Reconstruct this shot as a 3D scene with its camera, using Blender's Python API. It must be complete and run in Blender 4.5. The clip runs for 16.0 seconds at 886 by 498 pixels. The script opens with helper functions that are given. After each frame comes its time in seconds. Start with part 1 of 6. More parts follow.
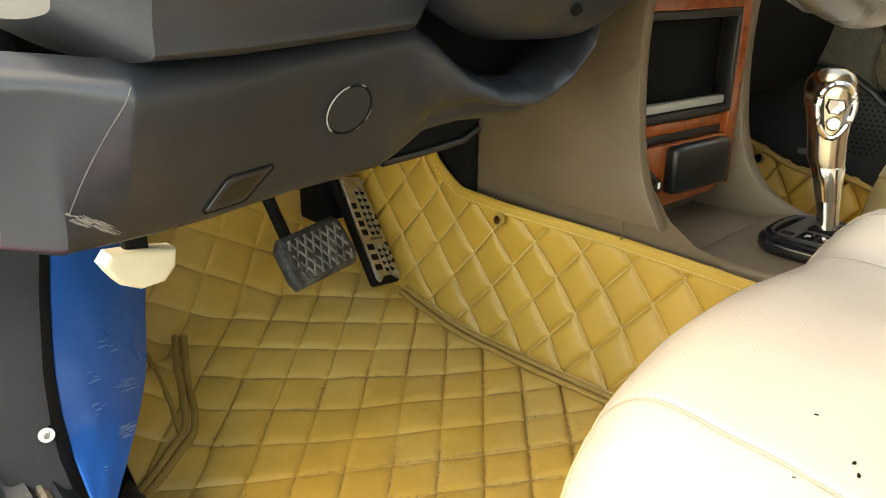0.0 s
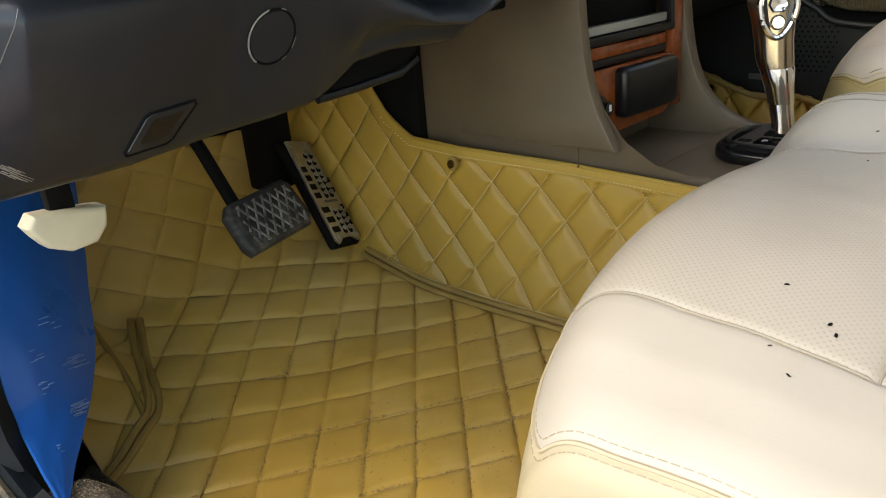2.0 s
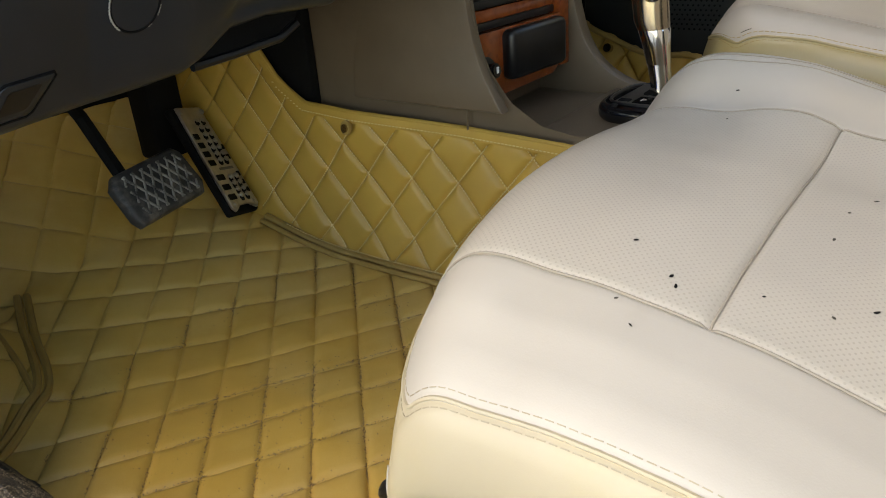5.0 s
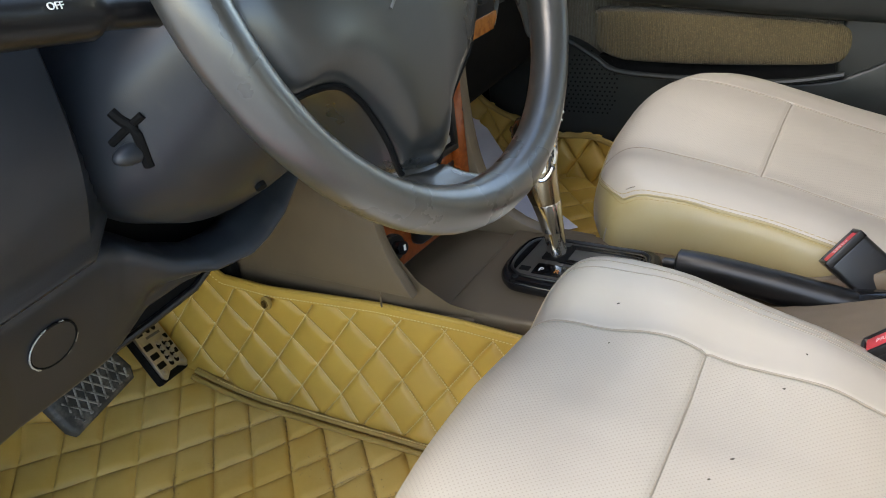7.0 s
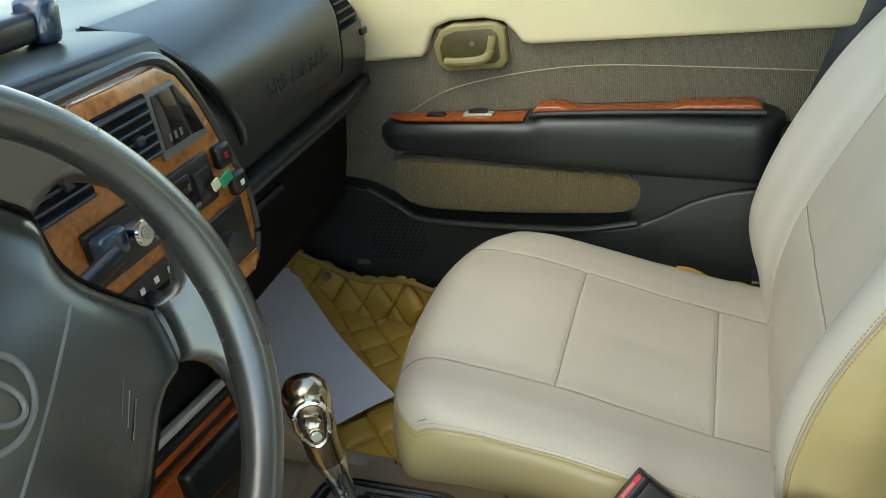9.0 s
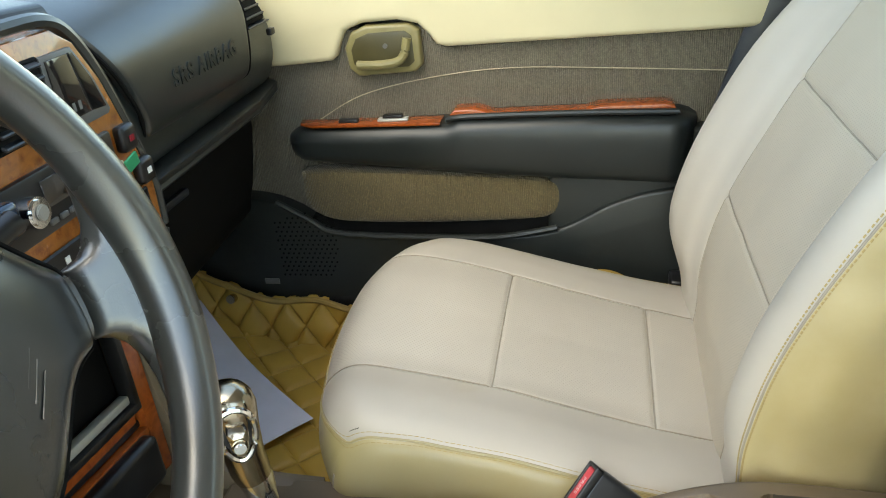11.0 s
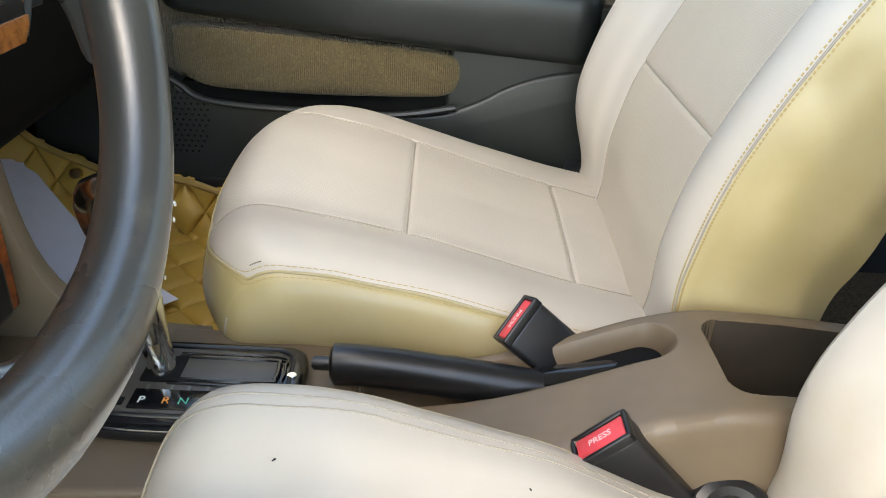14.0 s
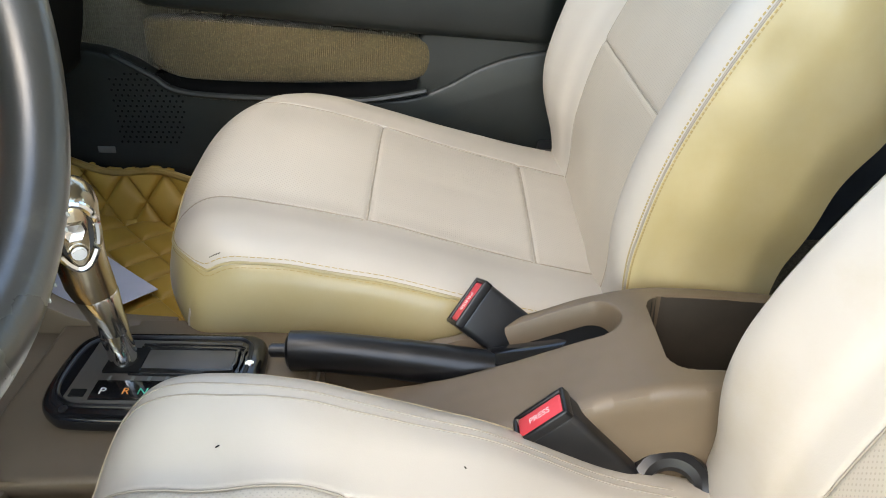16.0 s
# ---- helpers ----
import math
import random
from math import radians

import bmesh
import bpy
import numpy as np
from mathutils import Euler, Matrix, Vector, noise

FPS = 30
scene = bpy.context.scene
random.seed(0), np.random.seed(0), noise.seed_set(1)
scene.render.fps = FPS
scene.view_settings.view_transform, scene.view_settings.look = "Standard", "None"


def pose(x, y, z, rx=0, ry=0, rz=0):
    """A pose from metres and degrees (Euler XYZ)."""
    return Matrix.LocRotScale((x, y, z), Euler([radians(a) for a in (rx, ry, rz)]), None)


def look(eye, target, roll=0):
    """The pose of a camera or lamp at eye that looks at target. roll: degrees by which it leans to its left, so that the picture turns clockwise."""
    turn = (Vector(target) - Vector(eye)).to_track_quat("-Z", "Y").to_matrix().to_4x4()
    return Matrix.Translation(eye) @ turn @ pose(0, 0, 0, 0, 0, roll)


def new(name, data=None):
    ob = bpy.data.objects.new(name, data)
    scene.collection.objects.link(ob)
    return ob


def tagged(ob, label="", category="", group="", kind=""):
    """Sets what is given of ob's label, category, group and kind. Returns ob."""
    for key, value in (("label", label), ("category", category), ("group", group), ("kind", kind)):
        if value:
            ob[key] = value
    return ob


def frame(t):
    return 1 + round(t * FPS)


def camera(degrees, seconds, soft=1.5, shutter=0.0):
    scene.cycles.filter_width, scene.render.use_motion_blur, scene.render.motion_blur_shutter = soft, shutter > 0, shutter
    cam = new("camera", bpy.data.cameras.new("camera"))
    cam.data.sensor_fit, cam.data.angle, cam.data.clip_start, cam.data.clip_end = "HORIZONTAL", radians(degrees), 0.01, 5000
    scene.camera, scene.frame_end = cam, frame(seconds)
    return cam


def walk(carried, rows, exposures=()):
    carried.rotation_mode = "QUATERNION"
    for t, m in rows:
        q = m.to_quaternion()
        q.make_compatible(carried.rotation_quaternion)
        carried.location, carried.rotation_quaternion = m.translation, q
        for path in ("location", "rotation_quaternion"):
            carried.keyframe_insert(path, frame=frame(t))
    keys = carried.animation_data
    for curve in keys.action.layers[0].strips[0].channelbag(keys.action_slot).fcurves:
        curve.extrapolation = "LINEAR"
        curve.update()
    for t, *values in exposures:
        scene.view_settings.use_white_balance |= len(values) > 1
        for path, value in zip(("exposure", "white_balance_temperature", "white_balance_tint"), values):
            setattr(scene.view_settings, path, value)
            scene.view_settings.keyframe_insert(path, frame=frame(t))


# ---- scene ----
cam = camera(59.7, 16.0, soft=1.0)
PATH = [
    (0, (0.214, 0.313, 0.536), (1.519, 1.651, -0.176), 0.5),
    (0.5, (0.223, 0.317, 0.527), (1.54, 1.672, -0.129), 0.0),
    (1, (0.231, 0.296, 0.539), (1.612, 1.62, -0.045), -1.9),
    (1.5, (0.219, 0.296, 0.501), (1.598, 1.613, -0.104), -3.3),
    (2, (0.231, 0.308, 0.478), (1.576, 1.588, -0.265), -5.1),
    (2.5, (0.224, 0.335, 0.445), (1.527, 1.581, -0.419), -5.5),
    (3, (0.212, 0.35, 0.438), (1.483, 1.582, -0.493), -5.4),
    (3.5, (0.216, 0.333, 0.452), (1.487, 1.561, -0.485), -5.2),
    (4, (0.223, 0.307, 0.472), (1.5, 1.536, -0.455), -5.2),
    (4.2, (0.23, 0.296, 0.48), (1.537, 1.505, -0.431), -5.2),
    (6.3, (0.268, 0.265, 0.486), (1.775, 1.288, -0.333), -4.8),
    (6.5, (0.278, 0.272, 0.529), (1.785, 1.281, -0.321), -5.2),
    (6.8, (0.303, 0.268, 0.643), (1.787, 1.250, -0.272), -6.9),
    (7, (0.324, 0.26, 0.737), (1.802, 1.22, -0.209), -7.5),
    (7.3, (0.376, 0.214, 0.832), (1.836, 1.14, -0.177), -9.2),
    (7.5, (0.408, 0.191, 0.856), (1.862, 1.109, -0.164), -10.4),
    (8, (0.464, 0.185, 0.895), (1.926, 1.077, -0.138), -10.9),
    (8.5, (0.516, 0.193, 0.925), (2.036, 1.01, -0.087), -10.1),
    (9, (0.571, 0.21, 0.941), (2.194, 0.879, -0.018), -8.4),
    (9.2, (0.593, 0.219, 0.943), (2.247, 0.821, -0.007), -7.7),
    (11.3, (0.567, 0.297, 0.833), (2.332, 0.642, -0.042), -5.1),
    (11.5, (0.561, 0.345, 0.808), (2.336, 0.626, -0.069), -4.1),
    (12, (0.558, 0.4, 0.73), (2.359, 0.54, -0.128), -1.0),
    (12.5, (0.582, 0.375, 0.695), (2.382, 0.44, -0.173), 2.1),
    (13, (0.581, 0.361, 0.678), (2.372, 0.377, -0.212), 3.6),
    (13.5, (0.576, 0.376, 0.694), (2.349, 0.373, -0.232), 3.1),
    (14, (0.573, 0.377, 0.675), (2.338, 0.342, -0.263), 3.2),
    (14.5, (0.574, 0.395, 0.672), (2.329, 0.359, -0.287), 2.4),
    (15, (0.578, 0.403, 0.669), (2.313, 0.374, -0.326), 2.1),
    (15.5, (0.564, 0.387, 0.697), (2.292, 0.371, -0.309), 1.4),
    (16, (0.562, 0.318, 0.694), (2.298, 0.312, -0.3), 0.9),
]
EXPOSURES = [(0, 2.95, 11000, 8), (1.0, 2.93, 10000, 8), (1.5, 2.46, 9300, 8), (2.5, 1.98, 8400, 8), (4, 1.90, 8200, 8), (6.5, 1.82, 8200, 8), (7.0, 2.45, 7600, 8), (7.5, 2.9, 7000, 2), (8.0, 2.81, 6900, 0), (8.5, 2.76, 6900, -3), (9, 2.25, 8000, -5), (11.5, 2.65, 8000, 2), (12.5, 2.8, 7800, 6), (16, 2.72, 7700, 6)]
walk(cam, [(t, look(eye, target, roll)) for t, eye, target, roll in PATH], EXPOSURES)

from mathutils.bvhtree import BVHTree

# ---- light ----
world = bpy.data.worlds.new("sky")
scene.world = world
world.use_nodes = True
wn = world.node_tree
sky = wn.nodes.new("ShaderNodeTexSky")
sky.sky_type, sky.sun_disc = "NISHITA", False
sky.sun_elevation, sky.sun_rotation = radians(54), radians(292)
wn.links.new(sky.outputs[0], wn.nodes["Background"].inputs[0])
wn.nodes["Background"].inputs[1].default_value = 0.15
sun = new("sun", bpy.data.lights.new("sun", "SUN"))
sun.data.energy, sun.data.angle, sun.data.color = 0.24, radians(60), (1.0, 0.96, 0.9)
sun.matrix_world = look((-2.55, 1.75, 4.05), (0, 0, 0))

# ---- materials ----
def material(name, color, rough=0.5, metal=0.0, vary=0.12, scale=30.0, bump=0.1, bscale=400.0, dist=0.0006, coat=0.0, spots=None, sheen=0.0, wave=None, spec=0.5, crough=0.05):
    """A surface with colour drift, fine grain and relief, in object space."""
    m = bpy.data.materials.new(name)
    m.use_nodes = True
    nt = m.node_tree
    N, L = nt.nodes, nt.links
    b = N["Principled BSDF"]
    b.inputs["Metallic"].default_value = metal
    b.inputs["Coat Weight"].default_value = coat
    b.inputs["Specular IOR Level"].default_value = spec
    b.inputs["Coat Roughness"].default_value = crough
    b.inputs["Sheen Weight"].default_value = sheen
    tc = N.new("ShaderNodeTexCoord")
    n1 = N.new("ShaderNodeTexNoise")
    n1.inputs["Scale"].default_value, n1.inputs["Detail"].default_value = scale, 6
    L.new(tc.outputs["Object"], n1.inputs["Vector"])
    ramp = N.new("ShaderNodeValToRGB")
    lo = [c * (1 - vary) for c in color]
    hi = [min(1, c * (1 + vary)) for c in color]
    ramp.color_ramp.elements[0].color, ramp.color_ramp.elements[0].position = (*lo, 1), 0.3
    ramp.color_ramp.elements[1].color, ramp.color_ramp.elements[1].position = (*hi, 1), 0.7
    L.new(n1.outputs["Fac"], ramp.inputs["Fac"])
    col = ramp.outputs["Color"]
    if spots:
        sc, sscale, lowv, highv = spots
        n3 = N.new("ShaderNodeTexNoise")
        n3.inputs["Scale"].default_value, n3.inputs["Detail"].default_value, n3.inputs["Roughness"].default_value = sscale, 8, 0.65
        L.new(tc.outputs["Object"], n3.inputs["Vector"])
        r3 = N.new("ShaderNodeMapRange")
        r3.inputs["From Min"].default_value, r3.inputs["From Max"].default_value = lowv, highv
        L.new(n3.outputs["Fac"], r3.inputs["Value"])
        mix = N.new("ShaderNodeMix")
        mix.data_type = "RGBA"
        L.new(r3.outputs["Result"], mix.inputs["Factor"])
        L.new(col, mix.inputs["A"])
        mix.inputs["B"].default_value = (*sc, 1)
        col = mix.outputs["Result"]
    L.new(col, b.inputs["Base Color"])
    rr = N.new("ShaderNodeMapRange")
    rr.inputs["To Min"].default_value, rr.inputs["To Max"].default_value = max(0.03, rough - 0.08), min(1, rough + 0.08)
    L.new(n1.outputs["Fac"], rr.inputs["Value"])
    L.new(rr.outputs["Result"], b.inputs["Roughness"])
    if bump:
        n2 = N.new("ShaderNodeTexNoise")
        n2.inputs["Scale"].default_value, n2.inputs["Detail"].default_value = bscale, 3
        L.new(tc.outputs["Object"], n2.inputs["Vector"])
        h = n2.outputs["Fac"]
        if wave:
            w = N.new("ShaderNodeTexWave")
            w.bands_direction = wave[0]
            w.inputs["Scale"].default_value = wave[1]
            w.inputs["Distortion"].default_value = 0.4
            L.new(tc.outputs["Object"], w.inputs["Vector"])
            h = w.outputs["Fac"]
            mx = N.new("ShaderNodeMix")
            mx.data_type, mx.blend_type = "RGBA", "MULTIPLY"
            mx.inputs["Factor"].default_value = 0.28
            L.new(col, mx.inputs["A"])
            L.new(w.outputs["Color"], mx.inputs["B"])
            L.new(mx.outputs["Result"], b.inputs["Base Color"])
        bp = N.new("ShaderNodeBump")
        bp.inputs["Strength"].default_value, bp.inputs["Distance"].default_value = bump, dist
        L.new(h, bp.inputs["Height"])
        L.new(bp.outputs["Normal"], b.inputs["Normal"])
    return m


def perforated(name, color, rough, flat=(1, 1, 0), turn=(0, 0, 45)):
    """Smooth vinyl with rows of small punched holes."""
    m = material(name, color, rough, vary=0.05, scale=9)
    nt = m.node_tree
    N, L = nt.nodes, nt.links
    b = N["Principled BSDF"]
    old = b.inputs["Base Color"].links[0].from_socket
    tc = N.new("ShaderNodeTexCoord")
    mp = N.new("ShaderNodeMapping")
    mp.inputs["Rotation"].default_value = [radians(a) for a in turn]
    mp.inputs["Scale"].default_value = flat
    L.new(tc.outputs["Object"], mp.inputs["Vector"])
    v = N.new("ShaderNodeTexVoronoi")
    v.inputs["Scale"].default_value, v.inputs["Randomness"].default_value = 290, 0.0
    L.new(mp.outputs["Vector"], v.inputs["Vector"])
    mr = N.new("ShaderNodeMapRange")
    mr.inputs["From Min"].default_value, mr.inputs["From Max"].default_value = 0.16, 0.26
    L.new(v.outputs["Distance"], mr.inputs["Value"])
    mix = N.new("ShaderNodeMix")
    mix.data_type = "RGBA"
    mix.inputs["A"].default_value = (*[c * 0.86 for c in color], 1)
    L.new(mr.outputs["Result"], mix.inputs["Factor"])
    L.new(old, mix.inputs["B"])
    L.new(mix.outputs["Result"], b.inputs["Base Color"])
    bp = N.new("ShaderNodeBump")
    bp.inputs["Strength"].default_value, bp.inputs["Distance"].default_value = 0.3, 0.0005
    L.new(mr.outputs["Result"], bp.inputs["Height"])
    L.new(bp.outputs["Normal"], b.inputs["Normal"])
    return m


BEIGE = (0.48, 0.428, 0.358)
M = dict(
    vinyl=material("beige_vinyl", BEIGE, 0.42, vary=0.06, scale=7, bump=0.12, bscale=900, spots=((0.43, 0.36, 0.25), 5, 0.58, 0.85)),
    perf=perforated("perforated_vinyl", (0.48, 0.426, 0.350), 0.45),
    # backrest copy is warmer than perf, to paint out blue sky light on it
    perf_back=perforated("perforated_back", (0.50, 0.430, 0.335), 0.45, (1, 0, 1), (0, 45, 0)),
    # flank vinyls are tinted to paint in yellow light bounced off the mats
    sidevinyl=material("side_vinyl", (0.49, 0.41, 0.28), 0.36, vary=0.08, scale=6, bump=0.12, bscale=900, spots=((0.42, 0.335, 0.15), 3, 0.42, 0.8)),
    ochreside=material("ochre_side_vinyl", (0.45, 0.37, 0.21), 0.36, vary=0.1, scale=9, bump=0.12, bscale=900, spots=((0.40, 0.30, 0.11), 3, 0.42, 0.8)),
    seam=material("seam_welt", (0.33, 0.285, 0.22), 0.6, vary=0.05, bump=0.1),
    # passenger flank: same beige vinyl with the bounce put into its colour
    yellowside=material("bounce_tint_side_vinyl", (0.42, 0.345, 0.19), 0.30, vary=0.08, scale=6, bump=0.12, bscale=900, spots=((0.37, 0.28, 0.10), 3, 0.40, 0.75)),
    ochrethread=material("ochre_thread", (0.36, 0.26, 0.10), 0.8, bump=0.3, bscale=2000),
    thread=material("thread", (0.38, 0.32, 0.22), 0.8, bump=0.3, bscale=2000),
    palethread=material("pale_thread", (0.68, 0.55, 0.27), 0.8, bump=0.3, bscale=2000),
    dark=material("dash_plastic", (0.020, 0.024, 0.030), 0.34, spec=0.5, vary=0.18, scale=12, bump=0.25, bscale=1200, dist=0.0003, spots=((0.06, 0.06, 0.056), 9, 0.6, 0.9)),
    doorskin=material("door_plastic", (0.014, 0.017, 0.0165), 0.38, spec=0.5, vary=0.18, scale=12, bump=0.25, bscale=1200, dist=0.0003, spots=((0.035, 0.037, 0.036), 9, 0.6, 0.9)),
    dashtop=material("dash_top", (0.015, 0.021, 0.0215), 0.33, spec=0.9, vary=0.12, scale=8, bump=0.3, bscale=1500, dist=0.0003),
    wheel=material("wheel_leather", (0.030, 0.030, 0.027), 0.28, spec=1.0, coat=0.7, crough=0.3, vary=0.22, scale=14, bump=0.2, bscale=700, dist=0.0004, spots=((0.13, 0.12, 0.095), 12, 0.62, 0.85)),
    pad=material("wheel_pad", (0.022, 0.024, 0.024), 0.30, spec=0.6, coat=0.6, crough=0.22, vary=0.15, scale=10, bump=0.2, bscale=900, dist=0.0003),
    black=material("black_plastic", (0.009, 0.009, 0.010), 0.32, vary=0.25, scale=25, bump=0.15, bscale=900, dist=0.0003, spots=((0.05, 0.05, 0.05), 20, 0.62, 0.9)),
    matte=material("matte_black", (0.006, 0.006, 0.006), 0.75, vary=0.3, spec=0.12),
    gloss=material("gloss_black", (0.008, 0.008, 0.009), 0.12, vary=0.2, bump=0),
    brown=material("brown_plastic", (0.138, 0.100, 0.063), 0.42, vary=0.12, scale=10, bump=0.35, bscale=1300, dist=0.0004, spots=((0.165, 0.122, 0.078), 7, 0.55, 0.85)),
    # brown plastic with the pocket's shade put into the colour
    recess=material("shaded_pocket_brown", (0.045, 0.035, 0.025), 0.6, vary=0.2, bump=0.2),
    chrome=material("chrome", (0.75, 0.74, 0.72), 0.1, 1.0, vary=0.05, scale=40, bump=0.03),
    gold=material("champagne_satin", (0.44, 0.37, 0.27), 0.2, 1.0, vary=0.08, scale=40, bump=0.05),
    steel=material("brushed_steel", (0.50, 0.48, 0.42), 0.36, 0.85, vary=0.2, scale=60, bump=0.1),
    rubber=material("worn_rubber", (0.035, 0.035, 0.035), 0.6, vary=0.3, scale=50, bump=0.3, bscale=600, spots=((0.16, 0.15, 0.13), 40, 0.5, 0.75)),
    wornrib=material("worn_rib", (0.22, 0.215, 0.20), 0.55, vary=0.4, scale=120, bump=0.3, bscale=600, spots=((0.04, 0.04, 0.038), 60, 0.46, 0.62)),
    quilt=material("mustard_leatherette", (0.51, 0.318, 0.060), 0.47, vary=0.1, scale=9, bump=0.25, bscale=700, dist=0.0005, spots=((0.43, 0.265, 0.055), 6, 0.5, 0.85)),
    dusty=material("dusty_leatherette", (0.53, 0.332, 0.068), 0.5, vary=0.14, scale=9, bump=0.35, bscale=600, dist=0.0006, spots=((0.62, 0.44, 0.15), 4, 0.42, 0.72)),
    piping=material("mat_binding", (0.34, 0.22, 0.06), 0.5, vary=0.15, scale=30, bump=0.3),
    scrape=material("film_scrape", (0.16, 0.27, 0.46), 0.6, bump=0),
    grit=material("grit", (0.21, 0.145, 0.07), 0.9, vary=0.5, scale=90, bump=0.5),
    palegrit=material("pale_grit", (0.30, 0.235, 0.15), 0.9, vary=0.6, scale=400, bump=0),
    dustyseal=material("dusty_seal", (0.012, 0.012, 0.012), 0.6, vary=0.3, scale=20, bump=0.3, bscale=500, spots=((0.17, 0.135, 0.08), 60, 0.44, 0.66)),
    crumb=material("dirt_crumb", (0.06, 0.05, 0.036), 0.9, vary=0.5, scale=600, bump=0),
    cream=material("cream_vinyl", (0.60, 0.53, 0.335), 0.42, vary=0.05, scale=6, bump=0.12, bscale=900),
    corduroy=material("ribbed_fabric", (0.125, 0.106, 0.074), 0.9, vary=0.25, scale=220, spots=((0.19, 0.165, 0.12), 420, 0.52, 0.62), bump=0.8, dist=0.0012, sheen=0.2, wave=("Y", 95)),
    pocketcloth=material("pocket_fabric", (0.10, 0.073, 0.030), 0.9, vary=0.25, scale=220, spots=((0.21, 0.155, 0.07), 420, 0.52, 0.62), bump=0.8, dist=0.0012, sheen=0.2, wave=("Y", 95)),
    olivedark=material("olive_shaded", (0.06, 0.05, 0.018), 0.4, vary=0.15, bump=0.1),
    olive=material("olive_plastic", (0.20, 0.17, 0.07), 0.4, vary=0.1, bump=0.1),
    blue=material("blue_film", (0.003, 0.088, 0.35), 0.3, vary=0.12, scale=8, bump=0.08, spots=((0.15, 0.27, 0.5), 30, 0.68, 0.8)),
    bodypaint=material("red_paint", (0.42, 0.012, 0.035), 0.25, vary=0.1, coat=0.6, bump=0.03),
    carpet=material("dirty_carpet", (0.085, 0.066, 0.045), 0.95, vary=0.5, scale=120, bump=1.0, bscale=700, dist=0.003, spots=((0.24, 0.19, 0.125), 420, 0.52, 0.64)),
    sill=material("scuffed_sill", (0.009, 0.012, 0.014), 0.34, vary=0.4, scale=14, bump=0.4, bscale=300, dist=0.001, spec=0.3, spots=((0.14, 0.14, 0.13), 60, 0.64, 0.76)),
    posttrim=material("post_plastic", (0.008, 0.009, 0.010), 0.55, spec=0.2, vary=0.3, scale=14, bump=0.3, bscale=500, dist=0.0005, spots=((0.10, 0.10, 0.095), 30, 0.66, 0.76)),
    taupe=material("taupe_plastic", (0.075, 0.068, 0.058), 0.42, vary=0.15, scale=30, bump=0.15),
    red=material("red_button", (0.66, 0.06, 0.075), 0.4, vary=0.1, bump=0.05),
    paper=material("white_paper", (0.72, 0.72, 0.82), 0.8, vary=0.03, bump=0.05),
    ivory=material("ivory_plastic", (0.72, 0.66, 0.48), 0.45, vary=0.05, bump=0.08),
    grey=material("grey_plastic", (0.13, 0.13, 0.125), 0.45, vary=0.15, bump=0.15),
    silver=material("silver_plastic", (0.42, 0.42, 0.38), 0.35, 0.3, vary=0.1, bump=0.05),
    green=material("circuit_green", (0.03, 0.3, 0.13), 0.3, vary=0.1, bump=0.05),
    lens=material("smoked_lens", (0.02, 0.016, 0.014), 0.08, bump=0, coat=0.5),
    ink_white=material("white_ink", (0.75, 0.75, 0.72), 0.6, bump=0),
    ink_pink=material("faded_ink", (0.80, 0.62, 0.60), 0.6, bump=0),
    ink_red=material("red_ink", (0.7, 0.07, 0.04), 0.5, bump=0),
    ink_orange=material("orange_ink", (0.8, 0.28, 0.05), 0.5, bump=0),
    ink_green=material("green_ink", (0.05, 0.45, 0.3), 0.5, bump=0),
    navy=material("navy_gloss", (0.02, 0.04, 0.07), 0.15, bump=0, coat=0.4),
    brick=material("maroon_gloss", (0.3, 0.02, 0.03), 0.2, bump=0, coat=0.4),
    asphalt=material("pale_concrete", (0.42, 0.40, 0.36), 0.9, vary=0.2, scale=3, bump=0.5, bscale=60, dist=0.005),
    liner=material("headliner", (0.40, 0.375, 0.325), 0.9, vary=0.05, bump=0.4, bscale=300),
)


def burl(name, base, dark, vary):
    m = material(name, base, 0.24, vary=vary, scale=45, bump=0.03, coat=0.5, spots=(dark, 90, 0.52, 0.70))
    nt = m.node_tree
    n = [x for x in nt.nodes if x.type == "TEX_NOISE"][0]
    n.inputs["Distortion"].default_value = 1.6
    return m


M["wood"] = burl("burl_wood", (0.37, 0.125, 0.022), (0.20, 0.045, 0.010), 0.3)
M["doorwood"] = burl("red_burl_wood", (0.29, 0.062, 0.012), (0.18, 0.030, 0.006), 0.22)


# ---- tools ----
def link(name, bm, mat, parent=None, label="", sharp=35):
    me = bpy.data.meshes.new(name)
    bm.normal_update()
    bm.to_mesh(me)
    bm.free()
    for p in me.polygons:
        p.use_smooth = True
    me.set_sharp_from_angle(angle=radians(sharp))
    for k in (mat if isinstance(mat, (list, tuple)) else [mat]):
        me.materials.append(M[k])
    ob = new(name, me)
    if parent:
        ob.parent = parent
    if label:
        ob["label"] = label
    return ob


def part(name, bm, mat, parent, label=""):
    """One mesh object under a thing or a part."""
    return link(name, bm, mat, parent, label)


def thing(name, label, category, at=(0, 0, 0), group="", kind=""):
    """An empty at the base of a thing, to carry its parts. Its parts are given in world metres."""
    ob = new(name)
    ob.empty_display_size = 0.05
    return tagged(ob, label, category, group, kind)


